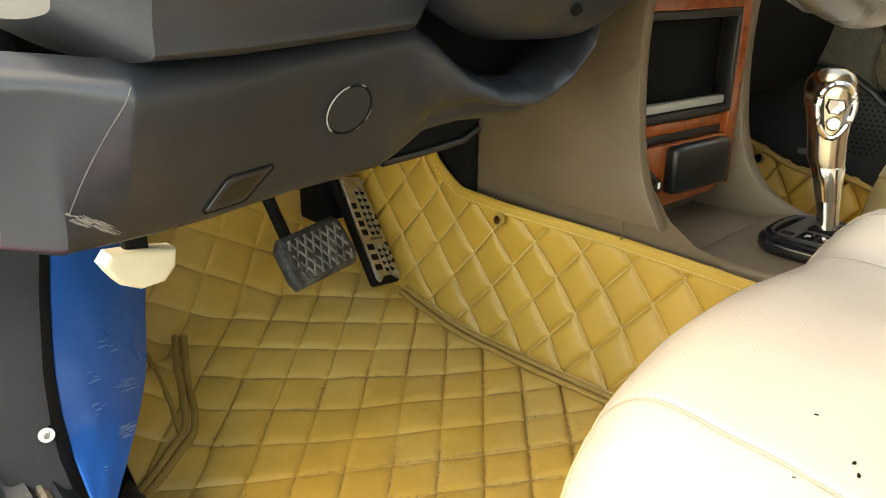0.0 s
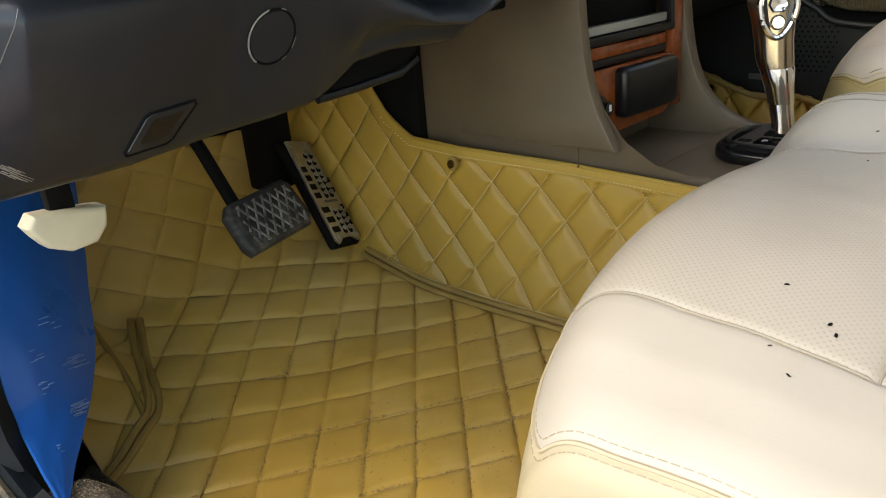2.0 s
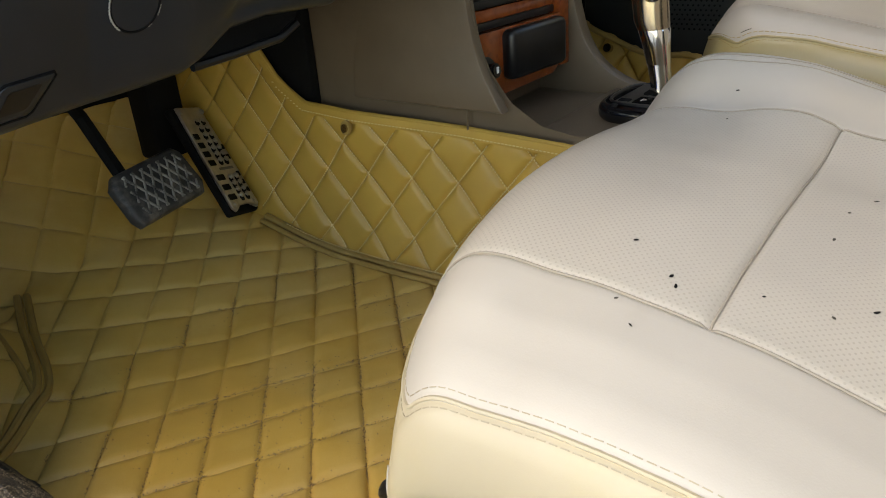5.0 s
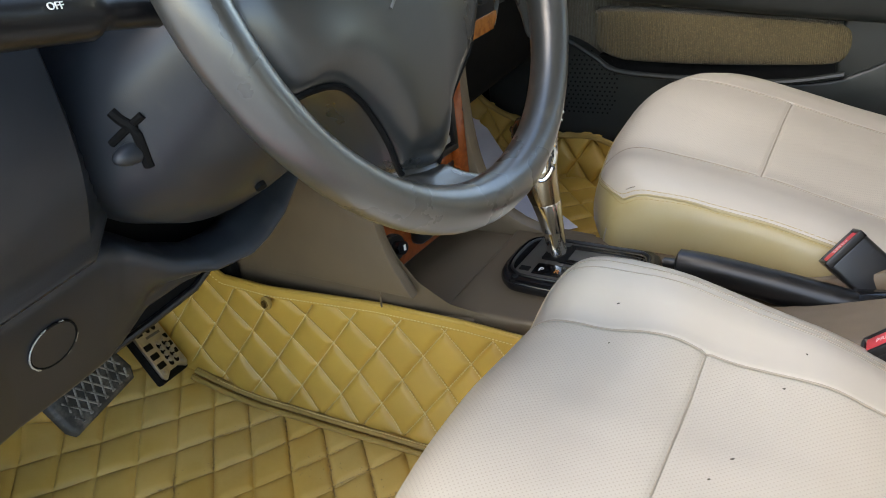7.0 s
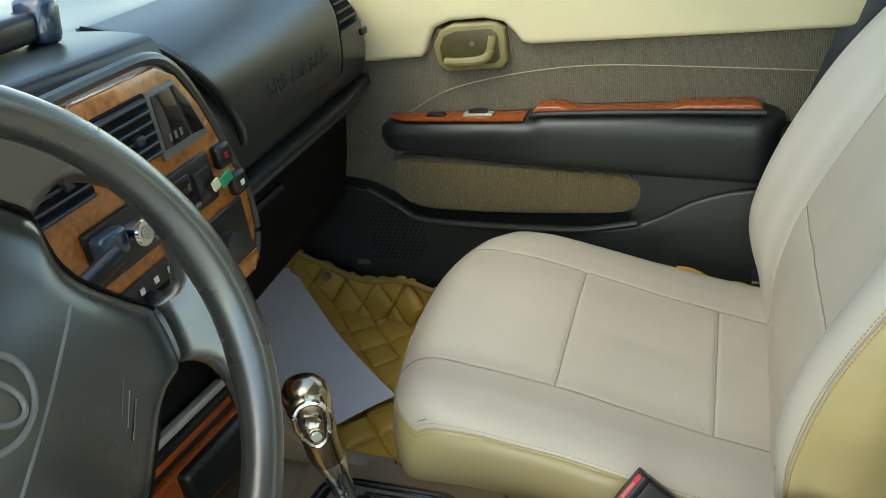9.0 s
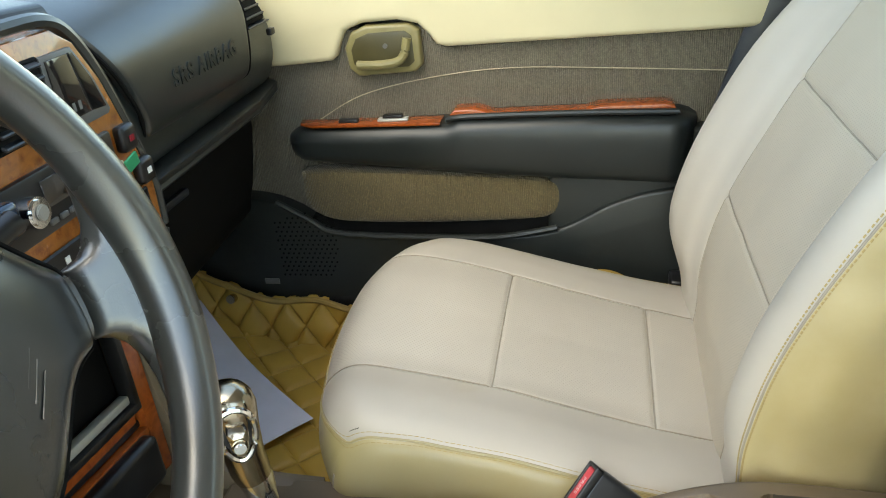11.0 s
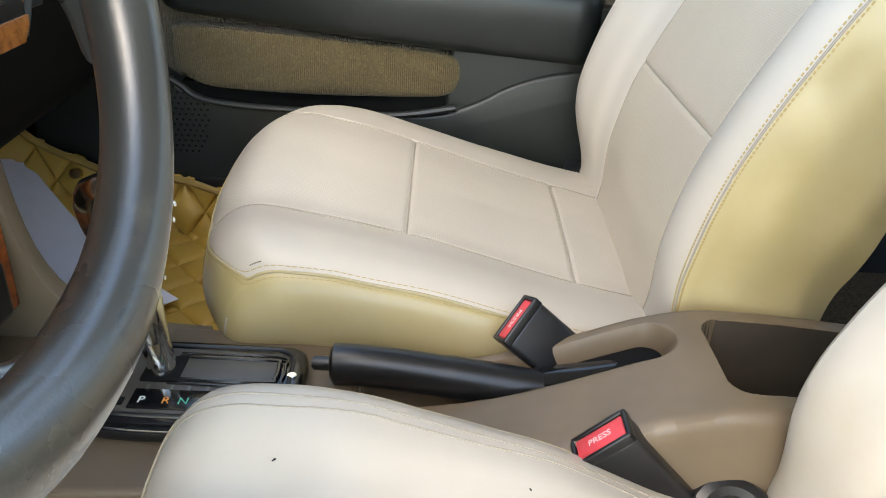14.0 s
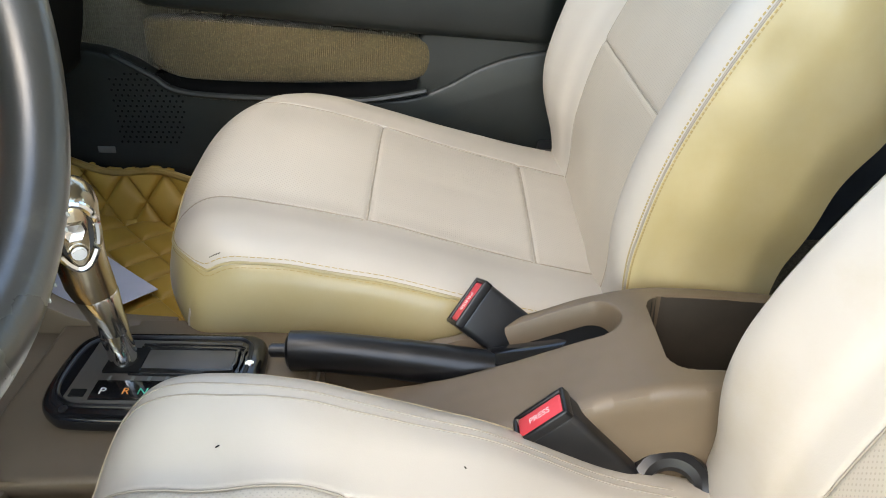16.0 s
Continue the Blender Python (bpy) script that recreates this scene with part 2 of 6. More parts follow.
def box(cx, cy, cz, sx, sy, sz, bevel=0.003, seg=2, m=None):
    bm = bmesh.new()
    bmesh.ops.create_cube(bm, size=1)
    bmesh.ops.scale(bm, vec=(sx, sy, sz), verts=bm.verts)
    if bevel:
        bmesh.ops.bevel(bm, geom=bm.edges[:], offset=bevel, segments=seg, profile=0.5, affect="EDGES")
    if m is not None:
        bmesh.ops.transform(bm, matrix=m, verts=bm.verts)
    bmesh.ops.translate(bm, vec=(cx, cy, cz), verts=bm.verts)
    return bm


def prism(outline, axis, a, b, bevel=0.003, seg=2):
    """A plate: a 2D outline carried from a to b along an axis (x: outline is y,z; y: x,z; z: x,y)."""
    def put(p, h):
        return {"x": (h, p[0], p[1]), "y": (p[0], h, p[1]), "z": (p[0], p[1], h)}[axis]
    bm = bmesh.new()
    lo = [bm.verts.new(put(p, a)) for p in outline]
    hi = [bm.verts.new(put(p, b)) for p in outline]
    n = len(outline)
    caps = [bm.faces.new(lo), bm.faces.new(hi)]
    for i in range(n):
        bm.faces.new((lo[i], lo[(i + 1) % n], hi[(i + 1) % n], hi[i]))
    bmesh.ops.recalc_face_normals(bm, faces=bm.faces[:])
    if bevel:
        edges = list({e for f in caps for e in f.edges})
        bmesh.ops.bevel(bm, geom=edges, offset=bevel, segments=seg, profile=0.5, affect="EDGES")
    return bm


def loft(rings, close=True, cap=True):
    """Skin through rings of equal count."""
    bm = bmesh.new()
    vs = [[bm.verts.new(p) for p in r] for r in rings]
    n = len(rings[0])
    for a, b in zip(vs, vs[1:]):
        for i in range(n if close else n - 1):
            k = (i + 1) % n
            bm.faces.new((a[i], a[k], b[k], b[i]))
    if cap and close:
        bm.faces.new(vs[0][::-1])
        bm.faces.new(vs[-1])
    bmesh.ops.recalc_face_normals(bm, faces=bm.faces[:])
    return bm


def spline(points, n, closed=False):
    """Catmull-Rom through points, n samples."""
    P = [Vector(p) for p in points]
    m = len(P)
    out = []
    spans = m if closed else m - 1
    for s in range(n):
        t = s / (n if closed else n - 1) * spans
        i = min(int(t), spans - 1)
        f = t - i
        g = (lambda k: P[k % m]) if closed else (lambda k: P[max(0, min(m - 1, k))])
        a, b, c, d = g(i - 1), g(i), g(i + 1), g(i + 2)
        out.append(0.5 * ((2 * b) + (c - a) * f + (2 * a - 5 * b + 4 * c - d) * f * f + (3 * b - a - 3 * c + d) * f ** 3))
    return out


def tube(points, r, sides=10, closed=False, flat=1.0):
    """A round bar along points; r is one radius or one for each point."""
    P = [Vector(p) for p in points]
    n = len(P)
    rings = []
    up = Vector((0, 0, 1))
    for i, p in enumerate(P):
        d = (P[(i + 1) % n] - P[i - 1]) if closed else (P[min(i + 1, n - 1)] - P[max(i - 1, 0)])
        d.normalize()
        u = up if abs(d.dot(up)) < 0.95 else Vector((1, 0, 0))
        a = d.cross(u).normalized()
        b = a.cross(d)
        rr = r[i] if isinstance(r, (list, tuple)) else r
        rings.append([p + rr * (math.cos(t) * a + flat * math.sin(t) * b) for t in (2 * math.pi * k / sides for k in range(sides))])
    if closed:
        rings.append(rings[0])
        bm = loft(rings, cap=False)
        bmesh.ops.remove_doubles(bm, verts=bm.verts, dist=1e-6)
        return bm
    return loft(rings)


def skin(f, nu, nv, thick=0.0):
    """A sheet f(u, v), u and v from 0 to 1, with a back side when thick."""
    bm = bmesh.new()
    g = [[bm.verts.new(f(i / nu, j / nv)) for j in range(nv + 1)] for i in range(nu + 1)]
    for i in range(nu):
        for j in range(nv):
            bm.faces.new((g[i][j], g[i + 1][j], g[i + 1][j + 1], g[i][j + 1]))
    if thick:
        bm.normal_update()
        off = {v: v.co - v.normal * thick for v in bm.verts}
        h = {v: bm.verts.new(c) for v, c in off.items()}
        top = list(bm.faces)
        rim = [e for e in bm.edges if len(e.link_faces) == 1]
        for fc in top:
            bm.faces.new([h[v] for v in reversed(fc.verts)])
        for e in rim:
            a, b = e.verts
            bm.faces.new((a, b, h[b], h[a]))
        bmesh.ops.recalc_face_normals(bm, faces=bm.faces[:])
    return bm


def weave(f, us, vs):
    """A sheet f(u, v) on given lines of u and v."""
    bm = bmesh.new()
    g = [[bm.verts.new(f(u, v)) for v in vs] for u in us]
    for i in range(len(us) - 1):
        for j in range(len(vs) - 1):
            bm.faces.new((g[i][j], g[i + 1][j], g[i + 1][j + 1], g[i][j + 1]))
    return bm


def dense(n, marks, gap, rings=(0.25, 0.5, 0.8, 1.2, 1.8)):
    """n even steps from 0 to 1, with more lines close to the marks."""
    out = {round(i / n, 5) for i in range(n + 1)}
    for m in marks:
        out.add(round(m, 5))
        for k in rings:
            out |= {round(m - k * gap, 5), round(m + k * gap, 5)}
    out = sorted(x for x in out if 0 <= x <= 1)
    keep = [out[0]]
    for x in out[1:]:
        if x - keep[-1] > 0.18 * gap:
            keep.append(x)
    return keep


def merge(*bms):
    out = bmesh.new()
    for b in bms:
        me = bpy.data.meshes.new("tmp")
        b.to_mesh(me)
        b.free()
        out.from_mesh(me)
        bpy.data.meshes.remove(me)
    return out


def disc(c, axis, r, depth, sides=24, bevel=0.0, r2=None):
    """A short cylinder (or cone) round c along an axis."""
    bm = bmesh.new()
    bmesh.ops.create_cone(bm, cap_ends=True, segments=sides, radius1=r, radius2=r if r2 is None else r2, depth=depth)
    if bevel:
        bmesh.ops.bevel(bm, geom=[e for e in bm.edges if len(e.link_faces) == 2 and any(len(f.verts) > 4 for f in e.link_faces)], offset=bevel, segments=2, affect="EDGES")
    q = Vector((0, 0, 1)).rotation_difference(Vector(axis)).to_matrix().to_4x4()
    bmesh.ops.transform(bm, matrix=Matrix.Translation(c) @ q, verts=bm.verts)
    return bm


def ring(c, axis, R, r, n=40, sides=8, sx=1.0, sy=1.0):
    q = Vector((0, 0, 1)).rotation_difference(Vector(axis)).to_matrix()
    return tube([Vector(c) + q @ Vector((R * sx * math.cos(a), R * sy * math.sin(a), 0)) for a in (2 * math.pi * k / n for k in range(n))], r, sides, closed=True)


def lettering(name, text, mat, size, m, parent, depth=0.0004, swell=0.0, space=1.0):
    cu = bpy.data.curves.new(name, "FONT")
    cu.body, cu.size, cu.extrude, cu.align_x, cu.align_y = text, size, depth, "CENTER", "CENTER"
    cu.offset = swell
    cu.space_character = space
    tmp = bpy.data.objects.new(name, cu)
    me = bpy.data.meshes.new_from_object(tmp)
    bpy.data.objects.remove(tmp)
    me.materials.clear()
    me.materials.append(M[mat])
    me.transform(m)
    ob = new(name, me)
    ob.parent = parent
    return ob


def blend(x, a, b):
    t = max(0.0, min(1.0, (x - a) / (b - a)))
    return t * t * (3 - 2 * t)


def table(rows, x):
    """Smooth look-up in rows of (x, value)."""
    if x <= rows[0][0]:
        return rows[0][1]
    for (a, p), (b, q) in zip(rows, rows[1:]):
        if x <= b:
            f = (x - a) / (b - a)
            return p + (q - p) * f
    return rows[-1][1]


STEPS = (0.0, 0.045, 0.10, 0.18, 0.32, 0.5, 0.68, 0.82, 0.90, 0.955)


def pillow(p, q, h):
    """Height of a padded cell: stitched down along whole p and whole q."""
    a, b = abs((p + 0.5) % 1 - 0.5), abs((q + 0.5) % 1 - 0.5)
    d = min(a, b)
    return h * (0.75 * (1 - math.exp(-(d / 0.055) ** 1.2)) + 0.25 * math.sin(math.pi * a) * math.sin(math.pi * b))


def quilted(p0, p1, q0, q1, place, thick=0.005):
    """A padded sheet whose mesh follows its own stitch lines. place(p, q) gives a point, or None outside the sheet."""
    ps = [i + s for i in range(p0, p1) for s in STEPS] + [p1]
    qs = [i + s for i in range(q0, q1) for s in STEPS] + [q1]
    bm = bmesh.new()
    g = {}
    for i, p in enumerate(ps):
        for j, q in enumerate(qs):
            c = place(p, q)
            if c is not None:
                g[i, j] = bm.verts.new(c)
    for i in range(len(ps) - 1):
        for j in range(len(qs) - 1):
            k = [g.get(x) for x in ((i, j), (i + 1, j), (i + 1, j + 1), (i, j + 1))]
            if all(k):
                bm.faces.new(k)
    bm.normal_update()
    if sum(f.normal.z - f.normal.x for f in bm.faces) < 0:
        bmesh.ops.reverse_faces(bm, faces=bm.faces[:])
    return bm


# ---- the shell of the car ----
def structure(name, bm, mat, label, category="wall"):
    return tagged(link(name, bm, mat), label, category, kind="structure")


structure("ground", box(0, 0, -0.33, 400, 400, 0.06, 0), "asphalt", "pale concrete ground outside the open car door", "ground")
structure("floor", box(1.14, 0.2, -0.03, 1.42, 2.5, 0.04, 0.004), "carpet", "dirty dark carpet on the cabin floor", "floor")
# unseen roof, pillars, rear wall and screen frame close and darken the cabin; the glazed openings stay open
structure("ceiling", prism([(0.45, 1.16), (0.2, 1.2), (-1.1, 1.18), (-1.5, 1.05), (-1.5, 1.09), (-1.1, 1.22), (0.2, 1.24), (0.45, 1.2)], "x", 0.42, 1.88, 0.01), "liner", "pale fabric headliner under the roof", "ceiling")
structure("wall_rear", box(1.14, -1.15, 0.3, 1.5, 0.12, 0.85, 0.02), "doorskin", "plain back of the cabin behind the seats")
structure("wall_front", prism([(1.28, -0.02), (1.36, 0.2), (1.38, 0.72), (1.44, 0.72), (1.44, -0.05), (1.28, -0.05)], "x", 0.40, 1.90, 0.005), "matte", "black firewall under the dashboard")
structure("pillar_front", tube([(0.43, 1.25, 0.72), (0.46, 0.9, 0.98), (0.5, 0.42, 1.18)], 0.045, 10, flat=0.6), "liner", "padded windscreen pillar", "pillar")
structure("pillar_far", tube([(1.88, 1.25, 0.72), (1.85, 0.9, 0.98), (1.81, 0.42, 1.18)], 0.045, 10, flat=0.6), "liner", "padded windscreen pillar", "pillar")
structure("wall_side_rear", box(1.925, -0.70, 0.29, 0.07, 1.28, 1.07, 0.01), "dark", "dark trim of the rear door")
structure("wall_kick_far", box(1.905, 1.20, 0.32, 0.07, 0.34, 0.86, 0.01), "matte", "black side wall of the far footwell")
# unseen wall, kept low to let more daylight in
structure("wall_door_rear", box(0.36, -0.85, 0.36, 0.06, 0.95, 0.76, 0.01), "dark", "dark trim of the rear door")


def side_pillar():
    # the dark pillar behind the far front door, leaning back towards the roof
    rings = []
    for z, y, w in ((-0.01, 0.12, 0.16), (0.17, 0.115, 0.15), (0.40, 0.072, 0.13), (0.6, 0.01, 0.11), (0.9, -0.09, 0.09), (1.19, -0.18, 0.08)):
        x0 = 1.845 - 0.02 * max(0, z - 0.6)
        rings.append([(x0, y + 0.045, z), (x0 - 0.012, y + 0.02, z), (x0 - 0.012, y - w, z), (x0 + 0.03, y - w - 0.01, z), (x0 + 0.05, y, z), (x0 + 0.05, y + 0.045, z)])
    structure("pillar_side", loft(rings), "dark", "dark grey trim of the pillar behind the front door", "pillar")


side_pillar()


def sill():
    # door sill: inner carpeted step, scuffed plate and rubber seal, running along the opening
    L = [(-0.5, 0), (0.3, 0), (0.62, 0), (0.72, 0), (0.80, 0.0), (0.86, 0.008), (0.91, 0.032), (0.96, 0.085), (1.00, 0.18), (1.04, 0.34)]
    rings = []
    for y, up in L:
        k = 0.12 * up
        rings.append([(0.304 - k, y, -0.05 + up), (0.303 - k, y, 0.088 + up), (0.310 - k, y, 0.101 + up), (0.334 - k, y, 0.111 + up), (0.340 - k, y, 0.103 + up), (0.346 - k, y, 0.103 + up), (0.351 - k, y, 0.114 + up), (0.362 - 0.5 * k, y + 0.004, 0.119 + 0.6 * up), (0.374, y + 0.012, 0.112 - 0.03 * blend(y, 0.80, 0.87)), (0.380, y + 0.014, 0.100 - 0.03 * blend(y, 0.80, 0.87)), (0.392, y + 0.014, -0.02)])
    structure("sill", loft(rings), "sill", "scuffed black plastic door sill trim", "sill")
    rings = []
    for i in range(110):
        y = -0.4 + 1.37 * i / 109
        n = 0.0012 * noise.noise((y * 30, 1, 2)) + 0.0008 * noise.noise((y * 110, 4, 2))
        e = blend(0.920 - y, 0.0, 0.06)
        rings.append([(0.364, y, 0.06 + 0.05 * e), (0.368 + n, y, 0.07 + 0.0505 * e + n), (0.392 + n, y, 0.115 * e + 0.05 * (1 - e) + n), (0.410 + n, y, 0.094 * e + 0.04 * (1 - e) - n), (0.430 + 1.5 * n, y, 0.056 + n), (0.450 + 2 * n, y, 0.016 + n), (0.458 + 2 * n, y, 0.006), (0.45, y, -0.01), (0.385, y, 0.03)])
    edge = loft(rings)
    felt = BVHTree.FromBMesh(edge)
    strip = thing("sill_carpet", "gritty brown carpet edge beside the door sill", "carpet", kind="structure")
    part("carpet_strip", edge, "carpet", strip)
    rnd = random.Random(31)
    grains = bmesh.new()
    for _ in range(9000):
        x, y = rnd.uniform(0.368, 0.456), rnd.uniform(0.45, 0.91)
        at = felt.ray_cast(Vector((x, y, 0.3)), Vector((0, 0, -1)))[0]
        if at is None or noise.noise((x * 25, y * 25, 6)) < -0.25:
            continue
        r = rnd.uniform(0.0003, 0.0010)
        vs = [grains.verts.new(at + r * Vector(q)) for q in ((1, 0, -0.2), (-0.5, 0.87, -0.2), (-0.5, -0.87, -0.2), (0.2, 0, 1.1))]
        for f in ((0, 1, 3), (1, 2, 3), (2, 0, 3)):
            grains.faces.new([vs[t] for t in f])
    part("grit", grains, "palegrit", strip, "pale grit in the carpet")["kind"] = "stuff"
    part("torn_patch", disc((0.404, 0.650, 0.1035), (0.55, 0, 1), 0.006, 0.002, 9), "ivory", strip, "pale torn patch in the carpet")
    part("torn_rim", ring((0.404, 0.650, 0.1045), (0.55, 0, 1), 0.0075, 0.0022, 24, 6, 1.0, 1.4), "carpet", strip)
    seal = [(0.343 + 0.001 * math.sin(y * 40), y, 0.107) for y in (-0.4, 0.0, 0.3, 0.5, 0.62, 0.72, 0.80)] + [(0.342, 0.86, 0.115), (0.339, 0.91, 0.139), (0.333, 0.96, 0.192), (0.321, 1.0, 0.287), (0.305, 1.04, 0.447)]
    structure("trim_seal", tube(spline(seal, 60), 0.0050, 8), "dustyseal", "worn rubber door seal", "seal")
    red = thing("body_panel", "glossy red painted body panel below the door opening", "car body", kind="structure")
    rings = []
    for y in (-0.6, 0.4, 0.70, 0.78, 0.86, 0.93, 1.0, 1.06):
        up = 0.9 * max(0, y - 0.84) + 3.0 * max(0, y - 0.92) ** 2
        rings.append([(0.12, y, -0.2), (0.20, y, 0.03 + up), (0.245, y, 0.082 + up), (0.28, y, 0.097 + up), (0.304, y, 0.090 + up), (0.308, y, -0.2)])
    part("rocker", loft(rings), "bodypaint", red)
    step = thing("sill_step", "ribbed black step plate on the sill", "sill plate", kind="structure")
    for k in range(5):
        part("rib", box(0.3115 + 0.0046 * k, 0.70 + 0.004 * k, 0.1035 + 0.0017 * k, 0.0022, 0.24, 0.004, 0.001), "black", step)
    # worn strokes along the seal's edge
    rnd = random.Random(12)
    for k in range(10):
        y = rnd.uniform(0.56, 0.86)
        up = table(L, y)
        x = rnd.choice((0.337, 0.351, 0.352, 0.365)) + rnd.uniform(-0.003, 0.003)
        ln = rnd.uniform(0.006, 0.03)
        part("scratch", tube([(x, y - ln / 2, 0.1145 + table(L, y - ln / 2)), (x + rnd.uniform(-0.001, 0.001), y + ln / 2, 0.1145 + table(L, y + ln / 2))], rnd.uniform(0.0002, 0.0004), 4), "grey", step, "pale worn scratch")


sill()


# ---- quilted mats ----
def floor_z(x, y):
    s = y - 1.0
    z = 0.18 * (s + math.sqrt(s * s + 0.004)) + 0.55 * max(0, y - 1.2)
    arch = max(0.0, 0.56 - x) * max(0.0, y - 1.0) * 5.0
    return z - 0.003 + arch


def driver_mat():
    mat = thing("floor_mat", "mustard quilted leatherette floor mat with sandy seams", "floor mat")

    E1, E2, O = (0.0450, -0.0275), (0.0436, 0.0415), (0.587, 0.779)

    def right(y):
        return table([(0.3, 0.972), (0.80, 0.957), (0.955, 0.95), (1.04, 0.938), (1.15, 0.925), (1.4, 0.90)], y) + 0.004

    def sole(p, q):
        x, sy = O[0] + p * E1[0] + q * E2[0], O[1] + p * E1[1] + q * E2[1]
        y = sy if sy < 1.02 else sy - 0.10 * (sy - 1.02)
        if not (0.41 < x < right(y) + 0.04 and 0.30 < y < 1.39):
            return None
        x, y = max(0.448, min(right(y), x)), max(0.33, min(1.36, y))
        worn = 0.55 + 0.45 * blend(((x - 0.66) ** 2 + (y - 0.86) ** 2) ** 0.5, 0.05, 0.22)
        pile = 0.003 * noise.noise((x * 9, y * 9, 0.3)) + 0.0012 * noise.noise((x * 30, y * 30, 1.3))
        return Vector((x, y, floor_z(x, y) + 0.006 + pillow(p + 0.05 * noise.noise((x * 6, y * 6, 8)), q + 0.05 * noise.noise((x * 6, y * 6, 4)), 0.0075 * worn) + pile))
    part("floor_panel", quilted(-14, 16, -14, 14, sole), "dusty", mat)

    def low(y):
        x = table([(0.3, 0.972), (0.80, 0.955), (0.955, 0.948), (1.04, 0.936), (1.15, 0.923), (1.3, 0.905)], y)
        return (x, floor_z(x, y) + 0.012)

    def high(y):
        return (table([(0.3, 0.996), (0.68, 0.999), (0.80, 0.985), (0.95, 0.953), (1.03, 0.948), (1.3, 0.94)], y), table([(0.3, 0.187), (0.68, 0.205), (0.95, 0.228), (1.03, 0.235), (1.07, 0.262), (1.12, 0.33), (1.3, 0.45)], y))

    def wall(p, q):
        y, z = 0.876 + 0.0665 * (p + q) / 2, 0.144 + 0.083 * (p - q) / 2
        if not 0.30 < y < 1.30:
            return None
        y = max(0.33, min(1.27, y))
        (xa, za), (xb, zb) = low(y), high(y)
        v = (z - za) / (zb - za)
        if not -0.16 < v < 1.16:
            return None
        v = max(-0.02, min(1.0, v))
        z = za + (zb - za) * v
        x = xa + (xb - xa) * v
        edge = blend(v, 0.0, 0.08) * blend(1 - v, 0.0, 0.06)
        wr = 0.005 * noise.noise((y * 22, z * 40, 5)) * blend(1 - v, 0.55, 0.95) + 0.002 * noise.noise((y * 8, z * 8, 2))
        n = pillow(p, q, 0.0068) * edge + wr * edge
        return Vector((x - n + 0.010 * math.sin(math.pi * max(0, v)), y, z + 0.1 * n))
    part("tunnel_panel", quilted(-14, 14, -14, 14, wall), "quilt", mat)
    seam = [Vector((low(0.33 + 0.79 * i / 60)[0] - 0.004, 0.33 + 0.79 * i / 60, low(0.33 + 0.79 * i / 60)[1] + 0.009)) for i in range(61)]
    part("binding", tube(seam, 0.0055, 8), "piping", mat)
    part("binding", tube([p + Vector((-0.012, -0.002, -0.002)) for p in seam], 0.004, 8), "piping", mat)
    hem = [Vector((high(0.33 + 0.93 * i / 60)[0] - 0.003, 0.33 + 0.93 * i / 60, high(0.33 + 0.93 * i / 60)[1])) for i in range(61)]
    part("hem", tube(hem, 0.0042, 8), "quilt", mat)
    part("hem_band", loft([[p + Vector((-0.001, 0, 0.004)), p + Vector((-0.0045, 0, 0.001)), p + Vector((-0.0052, 0, -0.006)), p + Vector((-0.0048, 0, -0.0115)), p + Vector((-0.001, 0, -0.0125)), p + Vector((0.001, 0, -0.008))] for p in hem]), "quilt", mat)
    bits = []
    for i in range(150):
        y = 0.36 + 0.72 * i / 150
        x, z = high(y)
        bits.append(box(x - 0.0080, y, z - 0.0080, 0.0016, 0.0030, 0.0012, 0))
    for i in range(0, 150):
        y = 0.40 + 0.68 * i / 150
        x, z = low(y)
        bits.append(box(x - 0.010, y, z + 0.019, 0.0016, 0.0028, 0.0012, 0))
    for k in range(-14, 14):
        for axis in (0, 1):
            s = -14.0
            while s < 14:
                a, b = ((k, s), (k, s + 0.045)) if axis else ((s, k), (s + 0.045, k))
                ym, zm = 0.876 + 0.0665 * (a[0] + a[1]) / 2, 0.144 + 0.083 * (a[0] - a[1]) / 2
                s += 0.075
                if not 0.40 < ym < 1.15:
                    continue
                za, zb = low(ym)[1], high(ym)[1]
                if not 0.06 < (zm - za) / (zb - za) < 0.92:
                    continue
                up = Vector((-0.0013, 0, 0.0002))
                bits.append(tube([wall(*a) + up, wall(*b) + up], 0.0009, 4))
    part("stitching", merge(*bits), "palethread", mat, "pale dashed stitching")["kind"] = "stuff"
    for x, y, z in ((0.944, 0.952, 0.211), (1.003, 0.68, 0.187)):
        stud = part("stud", disc((x - 0.004, y, z), (-1, 0.1, 0.2), 0.0095, 0.005, 20, 0.001), "piping", mat, "round press stud")
        part("stud_cap", disc((x - 0.0075, y, z), (-1, 0.1, 0.2), 0.0055, 0.003, 16), "gold", stud)
    # the bound corner piece that climbs the wheel arch
    pts = [(0.440, 0.979), (0.467, 0.994), (0.506, 1.017), (0.528, 1.032), (0.546, 1.065), (0.562, 1.11), (0.593, 1.176)]
    for off in (0, 0.009):
        line = spline([(x - off, y + off * 0.5, floor_z(x - off, y + off * 0.5) + 0.012) for x, y in pts], 40)
        part("binding", tube([p + Vector((0, 0, 0.002)) for p in line], 0.0045, 8), "piping", mat)
    line = spline([(x, y, floor_z(x, y) + 0.013) for x, y in ((0.512, 1.028), (0.526, 1.09), (0.536, 1.19))], 30)
    part("binding", tube(line, 0.0035, 8), "piping", mat)
    # curled rear edge by the seat

    front = [(0.462, 0.652, 0.012), (0.484, 0.638, 0.013), (0.510, 0.615, 0.013), (0.531, 0.594, 0.013), (0.57, 0.578, 0.013)]
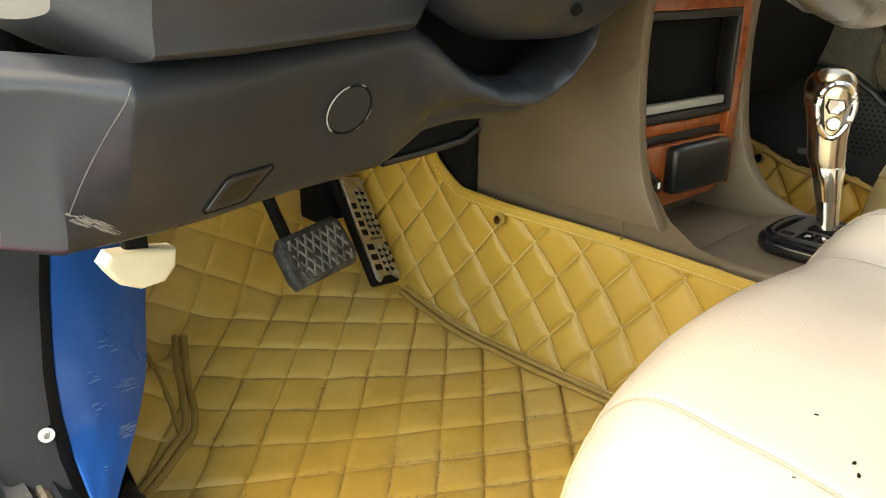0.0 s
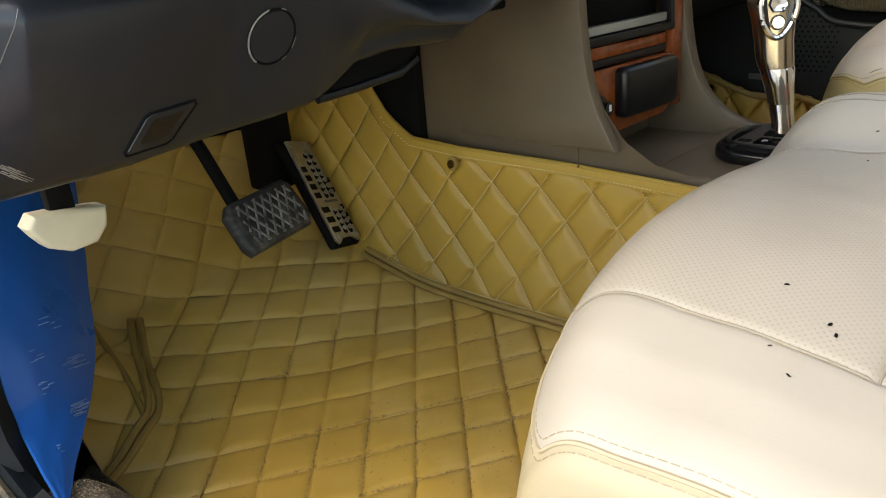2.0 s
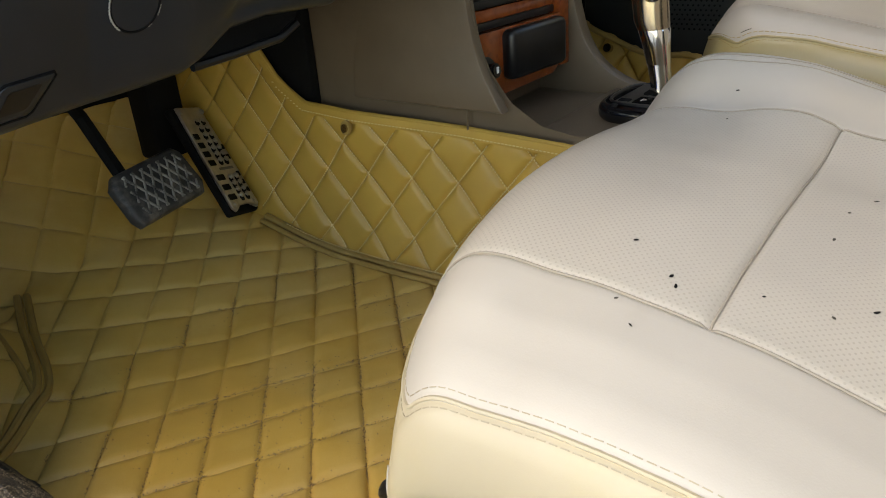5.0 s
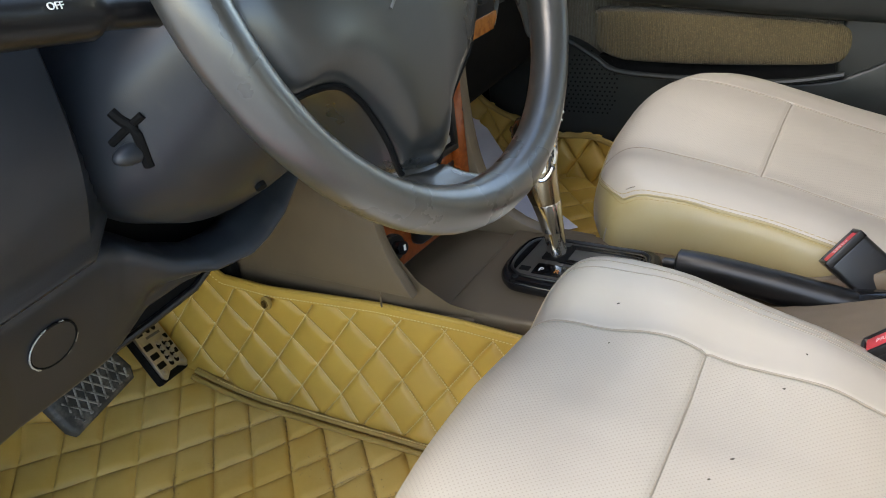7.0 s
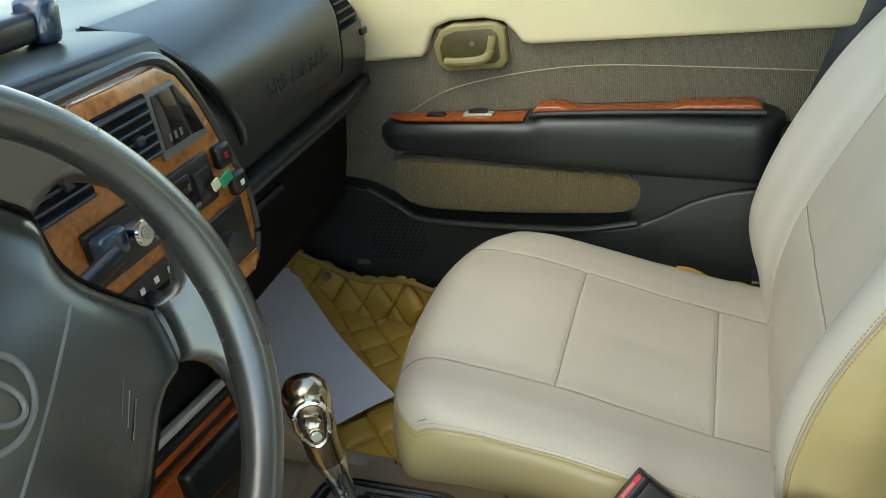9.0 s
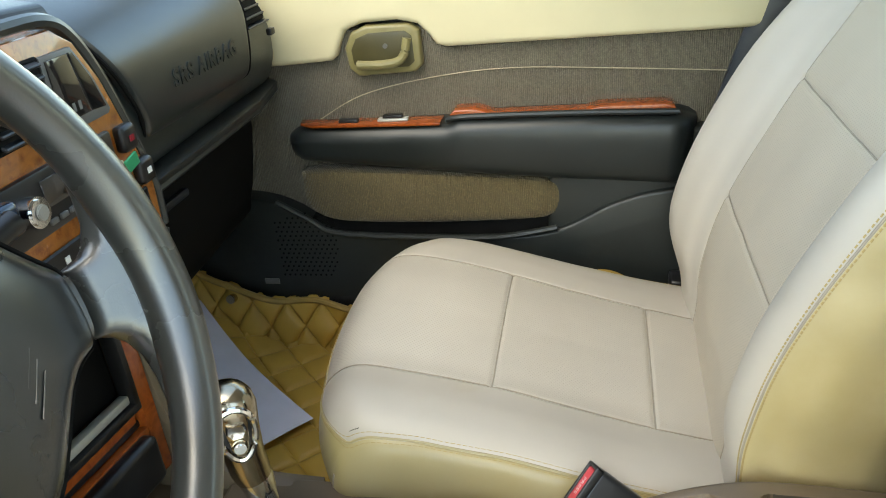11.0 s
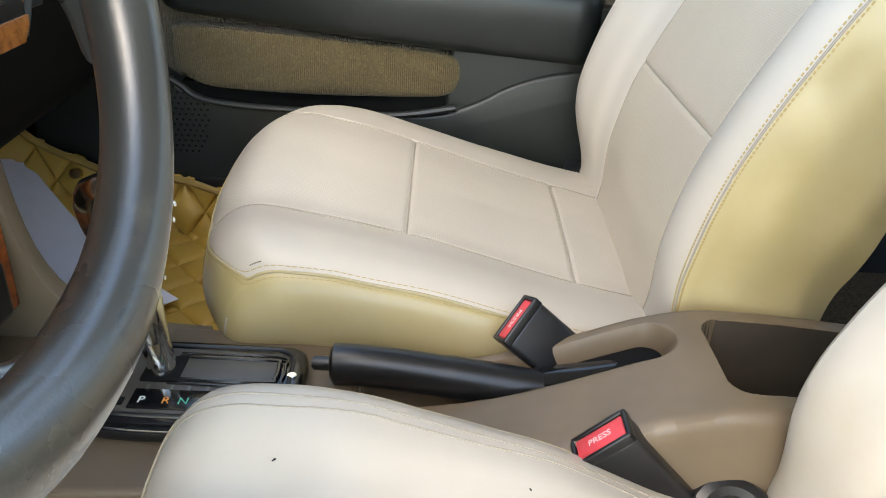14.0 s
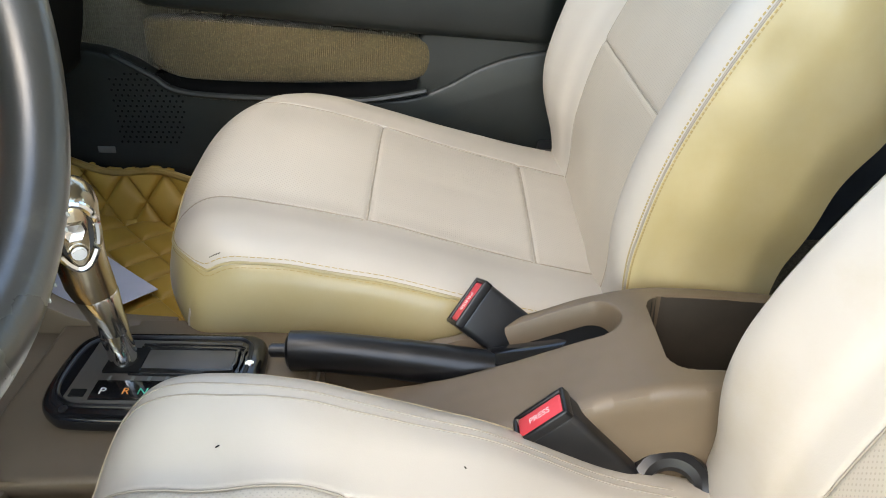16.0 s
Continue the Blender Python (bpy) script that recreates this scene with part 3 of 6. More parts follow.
    crest = [(0.455, 0.640, 0.055), (0.478, 0.624, 0.094), (0.502, 0.600, 0.090), (0.522, 0.580, 0.078), (0.56, 0.565, 0.05)]
    rear = [(0.474, 0.645, 0.018), (0.484, 0.618, 0.084), (0.492, 0.592, 0.079), (0.505, 0.565, 0.066), (0.54, 0.545, 0.04)]
    lines = [spline(k, 41) for k in (front, crest, rear)]

    def curl(u, v):
        i = min(40, int(u * 40 + 0.5))
        a, b, c = (k[i] for k in lines)
        mid = a.lerp(b, 0.55) + Vector((0.003, 0.006, 0.002))
        w = spline([tuple(a), tuple(mid), tuple(b), tuple(c)], 41)[min(40, int(v * 40 + 0.5))]
        return w + Vector((0, 0, 0.0015 * noise.noise((u * 12, v * 5, 3))))
    part("curled_flap", skin(curl, 40, 40, 0.005), "quilt", mat, "curled up edge of the mat")
    part("binding", tube([curl(i / 40, 1.0) + Vector((0, -0.001, 0.0008 * (i % 2))) for i in range(41)], 0.0052, 8), "quilt", mat)
    part("underside", loft([[p + Vector((0.004, 0.012, -0.010)), p + Vector((0.02, -0.02, -0.012)), Vector((p.x + 0.02, p.y - 0.03, 0.012)), Vector((p.x + 0.004, p.y + 0.012, 0.012))] for p in lines[2][4:38:3]]), "matte", mat, "black rubber backing")
    # sand along the seams
    rnd = random.Random(4)
    grains = bmesh.new()
    for _ in range(30000):
        k = rnd.random()
        if k < 0.97:
            p, q = (rnd.randint(-8, 9), rnd.uniform(-6, 7)) if rnd.random() < 0.5 else (rnd.uniform(-8, 9), rnd.randint(-6, 7))
            p, q = p + rnd.gauss(0, 0.020), q + rnd.gauss(0, 0.020)
            x, y = O[0] + p * E1[0] + q * E2[0], O[1] + p * E1[1] + q * E2[1]
        else:
            x, y = rnd.uniform(0.5, 0.9), rnd.uniform(0.5, 1.02)
        if not (0.47 < x < 0.93 and 0.45 < y < 1.03) or noise.noise((x * 7, y * 7, 3)) < -0.12:
            continue
        r = rnd.uniform(0.0003, 0.0010)
        z = floor_z(x, y) + (0.0085 if k < 0.97 else 0.0125)
        c = Vector((x, y, z))
        vs = [grains.verts.new(c + r * Vector(d)) for d in ((1, 0, 0), (-0.5, 0.87, 0), (-0.5, -0.87, 0), (0, 0, 1.2))]
        for f in ((0, 1, 3), (1, 2, 3), (2, 0, 3)):
            grains.faces.new([vs[t] for t in f])
    g = part("sand", grains, "grit", mat, "scattered sand grains")
    g["kind"] = "stuff"


driver_mat()


def passenger_mat():
    mat = thing("floor_mat", "mustard quilted floor mat with a rumpled side edge", "floor mat")

    def pz(x, y):
        s = y - 0.92
        return 0.03 + 0.34 * (s + math.sqrt(s * s + 0.006))

    def sole(p, q):
        x, y = 1.5 + (p - q) * 0.043, 0.7 + (p + q) * 0.043
        if not (1.21 < x < 1.83 and -0.04 < y < 1.36):
            return None
        x, y = max(1.25, min(1.79, x)), max(0.0, min(1.32, y))
        return Vector((x, y, pz(x, y) + pillow(p, q, 0.0085) + 0.003 * noise.noise((x * 7, y * 7, 9))))
    part("floor_panel", quilted(-13, 13, -13, 13, sole), "quilt", mat)

    def top_z(y):
        return pz(1.8, y) + 0.09 + 0.008 * math.sin(17 * y) + 0.004 * math.sin(41 * y)

    def wall(p, q):
        y, z = 0.7 + 0.07 * (p + q) / 2, 0.08 + 0.10 * (p - q) / 2
        zb = pz(1.8, y) - 0.005
        v = (z - zb) / (top_z(y) - zb)
        if not (0.07 < y < 1.28 and -0.25 <= v < 1.25):
            return None
        y, v = max(0.10, min(1.25, y)), max(0.0, min(1.0, v))
        zb = pz(1.8, y) - 0.005
        z = zb + v * (top_z(y) - zb)
        x = 1.775 + 0.03 * v
        n = pillow(p, q, 0.012) + 0.012 * noise.noise((y * 9, v * 2, 4))
        return Vector((x - n, y, z))
    part("side_panel", quilted(-12, 12, -12, 12, wall), "quilt", mat)
    edge = [Vector((1.803 - 0.012 * noise.noise(((0.1 + 1.15 * i / 80) * 9, 2, 4)), 0.10 + 1.15 * i / 80, top_z(0.10 + 1.15 * i / 80) - 0.002)) for i in range(81)]
    part("hem", tube([p + Vector((-0.010, 0, -0.003)) for p in edge], 0.0065, 8), "piping", mat)
    part("stud", disc((1.785, 0.98, pz(1.8, 0.98) + 0.06), (-1, 0, 0.3), 0.009, 0.02, 18, 0.001), "gold", mat, "round press stud")

    def inner(p, q):
        y, z = 0.8 + 0.068 * (p + q) / 2, 0.10 + 0.10 * (p - q) / 2
        v = (z - pz(1.25, y)) / 0.15
        if not (0.47 < y < 1.23 and -0.16 <= v <= 1.16):
            return None
        y, v = max(0.5, min(1.2, y)), max(0.0, min(1.0, v))
        z = pz(1.25, y) + 0.15 * v
        return Vector((1.285 - 0.02 * v + pillow(p, q, 0.009), y, z))
    part("tunnel_panel", quilted(-8, 8, -8, 8, inner), "quilt", mat)

    corner = [Vector(c) for c in ((1.38, 0.86, 0), (1.545, 0.745, 0), (1.63, 1.15, 0), (1.79, 1.065, 0))]

    def sheet(u, v):
        # white sheet lying over the far footwell, bent up the toe board
        p = corner[0].lerp(corner[1], u).lerp(corner[2].lerp(corner[3], u), v)
        return Vector((p.x, p.y, pz(p.x, p.y) + 0.018 + 0.008 * u * v + 0.006 * math.sin(3 * u)))
    tagged(link("paper_sheet", skin(sheet, 20, 24, 0.0012), "paper"), "white protective paper sheet lying on the footwell mat", "paper")


passenger_mat()


# ---- seats ----
SPECKS = [(0.669, 0.444), (0.614, 0.435), (0.645, 0.415), (0.642, 0.407), (0.60, 0.42), (0.922, 0.47), (0.975, 0.298), (0.975, 0.477), (0.80, 0.347), (0.83, 0.335), (0.75, 0.345), (0.765, 0.315), (0.775, 0.30), (0.66, 0.365), (0.67, 0.33), (0.69, 0.31), (0.93, 0.31)]


def side_profile(s, half, flat, edge):
    """Across a cushion: reach sideways and share of the drop, for s from 0 to 1."""
    return table([(0, 0), (0.42, flat), (0.66, edge - 0.02), (0.72, edge), (0.75, edge + 0.009), (0.79, half - 0.002), (0.83, half), (0.87, half - 0.010), (0.91, half - 0.028), (0.95, half - 0.055), (1, half - 0.100)], s), table([(0, 0), (0.42, 0.0), (0.55, 0.012), (0.66, 0.05), (0.72, 0.10), (0.75, 0.15), (0.79, 0.27), (0.83, 0.42), (0.87, 0.58), (0.91, 0.74), (0.95, 0.88), (1, 1)], s)


def groove(d, depth=0.0042, w=0.0035):
    return -depth * math.exp(-(d / w) ** 2)


def sample(line, v):
    f = max(0.0, min(1.0, v)) * (len(line) - 1)
    i = min(int(f), len(line) - 2)
    return line[i].lerp(line[i + 1], f - i)


def seat(cx, dy, dz, label, wear, short=1.0, sag=0.0, rec=0.0, corner=(0.075, 0.075), bottom=0.10, wide=1.0, flats=(0.135, 0.135), panel=(0.128, 0.128), lift=0.0, sew="thread", flank="sidevinyl", bolster=0.0, dish=0.0):
    th = thing("bucket_seat", label, "car seat", group="front seats")
    prof = spline([(0.0, 0.575, 0.10), (0, 0.627, 0.155), (0, 0.646, 0.21), (0, 0.644, 0.26), (0, 0.625, 0.305), (0, 0.582, 0.329), (0, 0.50, 0.318), (0, 0.40, 0.290), (0, 0.30, 0.260), (0, 0.205, 0.233), (0, 0.12, 0.214), (0, 0.06, 0.205)], 400)

    def cushion(u, v):
        s = 2 * u - 1
        p = sample(prof, v)
        flat = flats[0 if s < 0 else 1]
        x, drop = side_profile(abs(s), 0.27, flat, 0.252)
        y, z = p.y, p.z
        y = y if y < 0.40 else 0.40 + (y - 0.40) * short
        front = blend(y, 0.42, 0.63)
        y -= corner[0 if s < 0 else 1] * (x / 0.27) ** 3 * front
        dome = -0.018 * (x / 0.25) ** 2 * front
        dome -= sag * (1 + 0.8 * blend(y, 0.36, 0.52)) * blend(-x * (1 if s > 0 else -1), -0.08, 0.30) * blend(p.z, 0.12, 0.26)
        dome += lift * blend(math.copysign(x, s), 0.05, 0.22) * blend(y, 0.18, 0.32) * (1 - 0.6 * front)
        dome += bolster * blend(-math.copysign(x, s), 0.10, 0.25) * (1 + 0.15 * blend(y, 0.42, 0.52) + 0.45 * blend(y, 0.50, 0.60))
        dome -= dish * blend(math.copysign(x, s), -0.17, 0.13) * (1 - blend(math.copysign(x, s), 0.155, 0.24)) * blend(y, 0.28, 0.40) * (1 + 0.9 * blend(y, 0.42, 0.52))
        z = z + dome - drop * (z + dome - bottom)
        top = blend(0.3 - drop, 0.0, 0.2)
        d = groove(abs(x) - flat, 0.0018, 0.0026) * top
        if abs(s) < 0.425 and v > 0.3:
            d += (groove(p.y - 0.404, 0.0025) + groove(p.y - 0.204, 0.0025)) * top
        d += groove(abs(x) - 0.252, 0.003) * (1 if drop < 0.3 else 0)
        sx = math.copysign(x, s)
        d += 0.0022 * noise.noise((sx * 8 + cx, p.y * 8, 1 + p.z)) * wear + 0.0005 * noise.noise((sx * 30 + cx, p.y * 30, 2 + 20 * p.z)) * wear
        d += 0.0012 * math.sin(math.pi * min(1, abs(x) / flat)) * top
        side = 1 - top
        return Vector((cx + math.copysign(x * (wide if s < 0 else 1) + side * d, s), y + dy, z + d * top + dz))

    def v_of(y):
        lo, hi = 0.45, 1.0
        for _ in range(30):
            m = (lo + hi) / 2
            lo, hi = (m, hi) if sample(prof, m).y > y else (lo, m)
        return lo
    us = dense(110, (0.14, 0.29, 0.71, 0.86), 0.0045)
    vs = dense(190, (0.32, v_of(0.404), v_of(0.204)), 0.005)
    bm = weave(cushion, us, vs)
    k = 0
    bm.faces.ensure_lookup_table()
    for i in range(len(us) - 1):
        for j in range(len(vs) - 1):
            s = abs(us[i] + us[i + 1] - 1)
            v = (vs[j] + vs[j + 1]) / 2
            hem = 0.32 + 0.08 * (1 - math.sqrt(max(0.0, 1 - (max(0.0, min(s, 0.72) - 0.48) / 0.24) ** 2)))
            bm.faces[k].material_index = 2 if s > 0.725 or v < hem else (1 if s < 0.42 else 0)
            k += 1
    # close underneath
    bmesh.ops.holes_fill(bm, edges=[e for e in bm.edges if e.is_boundary], sides=0)
    bmesh.ops.recalc_face_normals(bm, faces=bm.faces[:])
    part("cushion", bm, ["vinyl", "perf", flank], th)
    # twin rows of thread along the edge seam, round the front corners
    half = [(0, 0.48 * k / 24, 0.32) for k in range(24)]
    half += [(q, 0.48 + 0.24 * math.sin(q), 0.40 - 0.08 * math.cos(q)) for q in (math.pi / 2 * k / 20 for k in range(21))]
    half += [(math.pi / 2, 0.72, 0.40 + 0.57 * k / 60) for k in range(1, 61)]
    turns = [q for q, a, b in half[:0:-1]] + [q for q, a, b in half]
    path = [(-a, b) for q, a, b in half[:0:-1]] + [(a, b) for q, a, b in half]
    line = [cushion(0.5 + a / 2, b) for a, b in path]
    mid = cushion(0.5, 0.62)
    out = [(p - mid).normalized() for p in line]
    part("piping", tube([p + 0.0004 * o for p, o in zip(line, out)], 0.0016, 6), flank, th)
    bits = []
    for off in (-0.0045, 0.006):
        row = [cushion(0.5 + math.copysign(abs(a) + off * 2.4 * math.sin(q), a) / 2, b - off * 1.3 * math.cos(q)) for (a, b), q in zip(path, turns)]
        # even stitches, 5 mm long with gaps of 2 mm
        fine = spline([tuple(p) for p in row], 4000)
        run, start = 0.0, fine[0]
        for p, q in zip(fine, fine[1:]):
            was = run
            run += (q - p).length
            if was % 0.007 > run % 0.007:
                start = q
            elif was % 0.007 < 0.005 <= run % 0.007:
                bits.append(tube([start, q], 0.0005, 4))
    part("stitching", merge(*bits), sew, th, "double rows of stitching")["kind"] = "stuff"

    up = Vector((0, 0, 0.0007))

    for sg in (-1, 1):
        line = [cushion(0.5 + sg * 0.3675, 0.04 + 0.24 * j / 40) for j in range(41)]
        part("seam_welt", tube(line, 0.0014, 6), "vinyl", th)
        line = [cushion(0.5 + sg * 0.21, 0.22 + 0.76 * j / 140) + up for j in range(141)]
        part("seam_welt", tube(line, 0.0010, 6), "seam", th)
    if lift:
        # stitched ridge on the driver's inner bolster
        for a in (0.606, 0.634):
            line = [cushion(0.5 + a / 2, 0.36 + 0.52 * j / 120) + 0.4 * up for j in range(121)]
            part("seam_welt", tube(line, 0.0006, 6), "seam", th)
    for yy in (0.404, 0.204):
        line = [cushion(0.5 + 0.21 * (j / 20 - 1), v_of(yy)) + up for j in range(41)]
        part("seam_welt", tube(line, 0.0010, 6), "seam", th)

    # backrest
    bp = spline([(0, 0.140, 0.19), (0, 0.131, 0.24), (0, 0.126, 0.32), (0, 0.096, 0.435), (0, 0.018, 0.585), (0, -0.082, 0.75), (0, -0.15, 0.86), (0, -0.20, 0.92), (0, -0.245, 0.935)], 400)

    def z_of(z):
        lo, hi = 0.0, 0.9
        for _ in range(30):
            m = (lo + hi) / 2
            lo, hi = (m, hi) if sample(bp, m).z < z else (lo, m)
        return lo

    def back(u, v):
        s = 2 * u - 1
        p = sample(bp, v)
        a = abs(s)
        flat = panel[0 if s < 0 else 1]
        x = table([(0, 0), (0.42, flat), (0.55, max(0.170, flat + 0.018)), (0.62, 0.214), (0.68, 0.243), (0.72, 0.262), (0.80, 0.276), (0.92, 0.278), (1, 0.262)], a)
        w = 1 - 0.16 * blend(p.z, 0.6, 0.95)
        lean = 0.42
        crest = blend(0.9 - p.z, 0, 0.35) * blend(p.z, 0.16, 0.36)
        back_off = table([(0, 0), (0.42, 0), (0.50, -0.010), (0.57, -0.030), (0.62, -0.046), (0.66, -0.048), (0.69, -0.034), (0.72, -0.004), (0.80, 0.05), (0.92, 0.12), (1, 0.16)], a)
        back_off = back_off * crest * (0.35 if bolster and s < 0 else 1) if back_off < 0 else back_off
        drop = blend(a, 0.70, 0.85)
        top = blend(0.3 - drop, 0.0, 0.2)
        d = groove(abs(x) - flat, 0.0018, 0.0026) * top
        if a < 0.425:
            d += (groove(p.z - 0.424, 0.0025) + groove(p.z - 0.583, 0.0025)) * top
        d += 0.0012 * math.sin(math.pi * min(1, abs(x) / flat)) * top
        d += 0.003 * noise.noise((x * 8 + cx, p.z * 8, 7)) + 0.015 * (1 - top) * noise.noise((a * 5, p.z * 17 + a * 4, cx))
        y = p.y - back_off * 0.92 - rec * (0.03 + 0.155 * max(0, p.z - 0.22))
        z = p.z - back_off * lean * 0.9
        return Vector((cx + math.copysign(x * w + (1 - top) * d, s), y + dy + d * top * 0.9, z + dz + d * top * 0.4))
    us = dense(110, (0.14, 0.29, 0.71, 0.86), 0.0045)
    vs = dense(200, (z_of(0.424), z_of(0.583)), 0.005)
    bm = weave(back, us, vs)
    bm.faces.ensure_lookup_table()
    k = 0
    for i in range(len(us) - 1):
        for j in range(len(vs) - 1):
            s = abs(us[i] + us[i + 1] - 1)
            bm.faces[k].material_index = 1 if s < 0.42 else (2 if s > 0.725 else 0)
            k += 1
    bmesh.ops.holes_fill(bm, edges=[e for e in bm.edges if e.is_boundary], sides=0)
    bmesh.ops.recalc_face_normals(bm, faces=bm.faces[:])
    part("backrest", bm, ["vinyl", "perf_back", "ochreside"], th)
    bits = []
    for sg in (-1, 1):
        for row in (0.713, 0.728):
            for j in range(230):
                v = 0.02 + 0.9 * j / 230
                u = 0.5 + sg * row / 2
                bits.append(tube([back(u, v), back(u, v + 0.0024)], 0.0011, 4))
        line = [back(0.5 + sg * 0.72 / 2, 0.01 + 0.97 * j / 120) + Vector((sg * 0.0002, 0.0004, 0.0002)) for j in range(121)]
        part("piping", tube(line, 0.0013, 6), "seam", th)
    part("stitching", merge(*bits), sew, th, "double rows of stitching")["kind"] = "stuff"
    for sg in (-1, 1):
        line = [back(0.5 + sg * 0.21, 0.01 + 0.95 * j / 140) + Vector((0, 0.0006, 0.0003)) for j in range(141)]
        part("seam_welt", tube(line, 0.0010, 6), "seam", th)
    for zz in (0.424, 0.583):
        line = [back(0.5 + 0.21 * (j / 20 - 1), z_of(zz)) + Vector((0, 0.0006, 0.0003)) for j in range(41)]
        part("seam_welt", tube(line, 0.0010, 6), "seam", th)
    part("seat_base", box(cx, 0.33 + dy, 0.075 + dz, 0.44, 0.42, 0.09, 0.012), "black", th, "black metal seat frame")
    for sg in (-1, 1):
        part("rail", box(cx + sg * 0.19, 0.33 + dy, 0.02, 0.03, 0.46, 0.035, 0.004), "black", th)
    return th, cushion


driver_seat, drv = seat(0.795, -0.022, -0.006, "beige vinyl driver's seat with perforated panels and dark specks", 1.5, 0.88, 0.040, 1.0, (0.055, 0.03), 0.055, 1.06, (0.165, 0.150), lift=0.024, dish=0.026)
passenger_seat, pas = seat(1.487, 0, 0, "beige vinyl passenger seat with perforated panels and sides tinted for bounce light", 0.8, 1.0, 0.022, panel=(0.176, 0.128), sew="ochrethread", flank="yellowside", bolster=0.031)


def specks():
    rnd = random.Random(8)
    top = [drv(0.16 + 0.68 * a / 80, 0.3 + 0.6 * b / 110) for a in range(81) for b in range(111)]
    for x, y in SPECKS:
        p = min(top, key=lambda q: (q.x - x) ** 2 + (q.y - y) ** 2)
        bm = bmesh.new()
        bmesh.ops.create_icosphere(bm, subdivisions=1, radius=1)
        for v in bm.verts:
            v.co *= rnd.uniform(0.55, 1.25)
        bmesh.ops.scale(bm, vec=(rnd.uniform(0.0014, 0.0032), rnd.uniform(0.0007, 0.0014), 0.0006), verts=bm.verts)
        bmesh.ops.rotate(bm, matrix=Matrix.Rotation(rnd.uniform(-0.9, 0.9), 3, "Z"), verts=bm.verts)
        bmesh.ops.translate(bm, vec=p + Vector((0, 0, 0.0005)), verts=bm.verts)
        part("dirt_speck", bm, rnd.choice(("matte", "crumb", "crumb")), driver_seat, "small dark crumb")


specks()
# seat slider bar and side trim under the driver's cushion
part("slider_bar", tube(spline([(0.60, 0.555, 0.085), (0.565, 0.572, 0.088), (0.545, 0.572, 0.098), (0.543, 0.565, 0.112), (0.556, 0.552, 0.118), (0.60, 0.535, 0.118)], 30), 0.006, 8), "black", driver_seat, "black bent slider handle")
part("side_trim", box(0.540, 0.36, 0.045, 0.024, 0.38, 0.085, 0.010, 3), "black", driver_seat)
# frayed nick in the passenger cushion's edge seam
for k in range(5):
    a = pas(0.5 - 0.70 / 2, 0.405 + 0.006 * k)
    part("frayed_thread", tube([a, a + Vector((0.002, -0.003, 0.0015)), a + Vector((0.0035, 0.002, 0.0008))], 0.0007, 5), "matte", passenger_seat)


# ---- dashboard ----


def along_x(rows, n):
    """Skin along x through closed profiles of (y, z)."""
    return loft([[Vector((x, p.y, p.z)) for p in spline([(0, y, z) for y, z in prof], n, True)] for x, prof in rows])


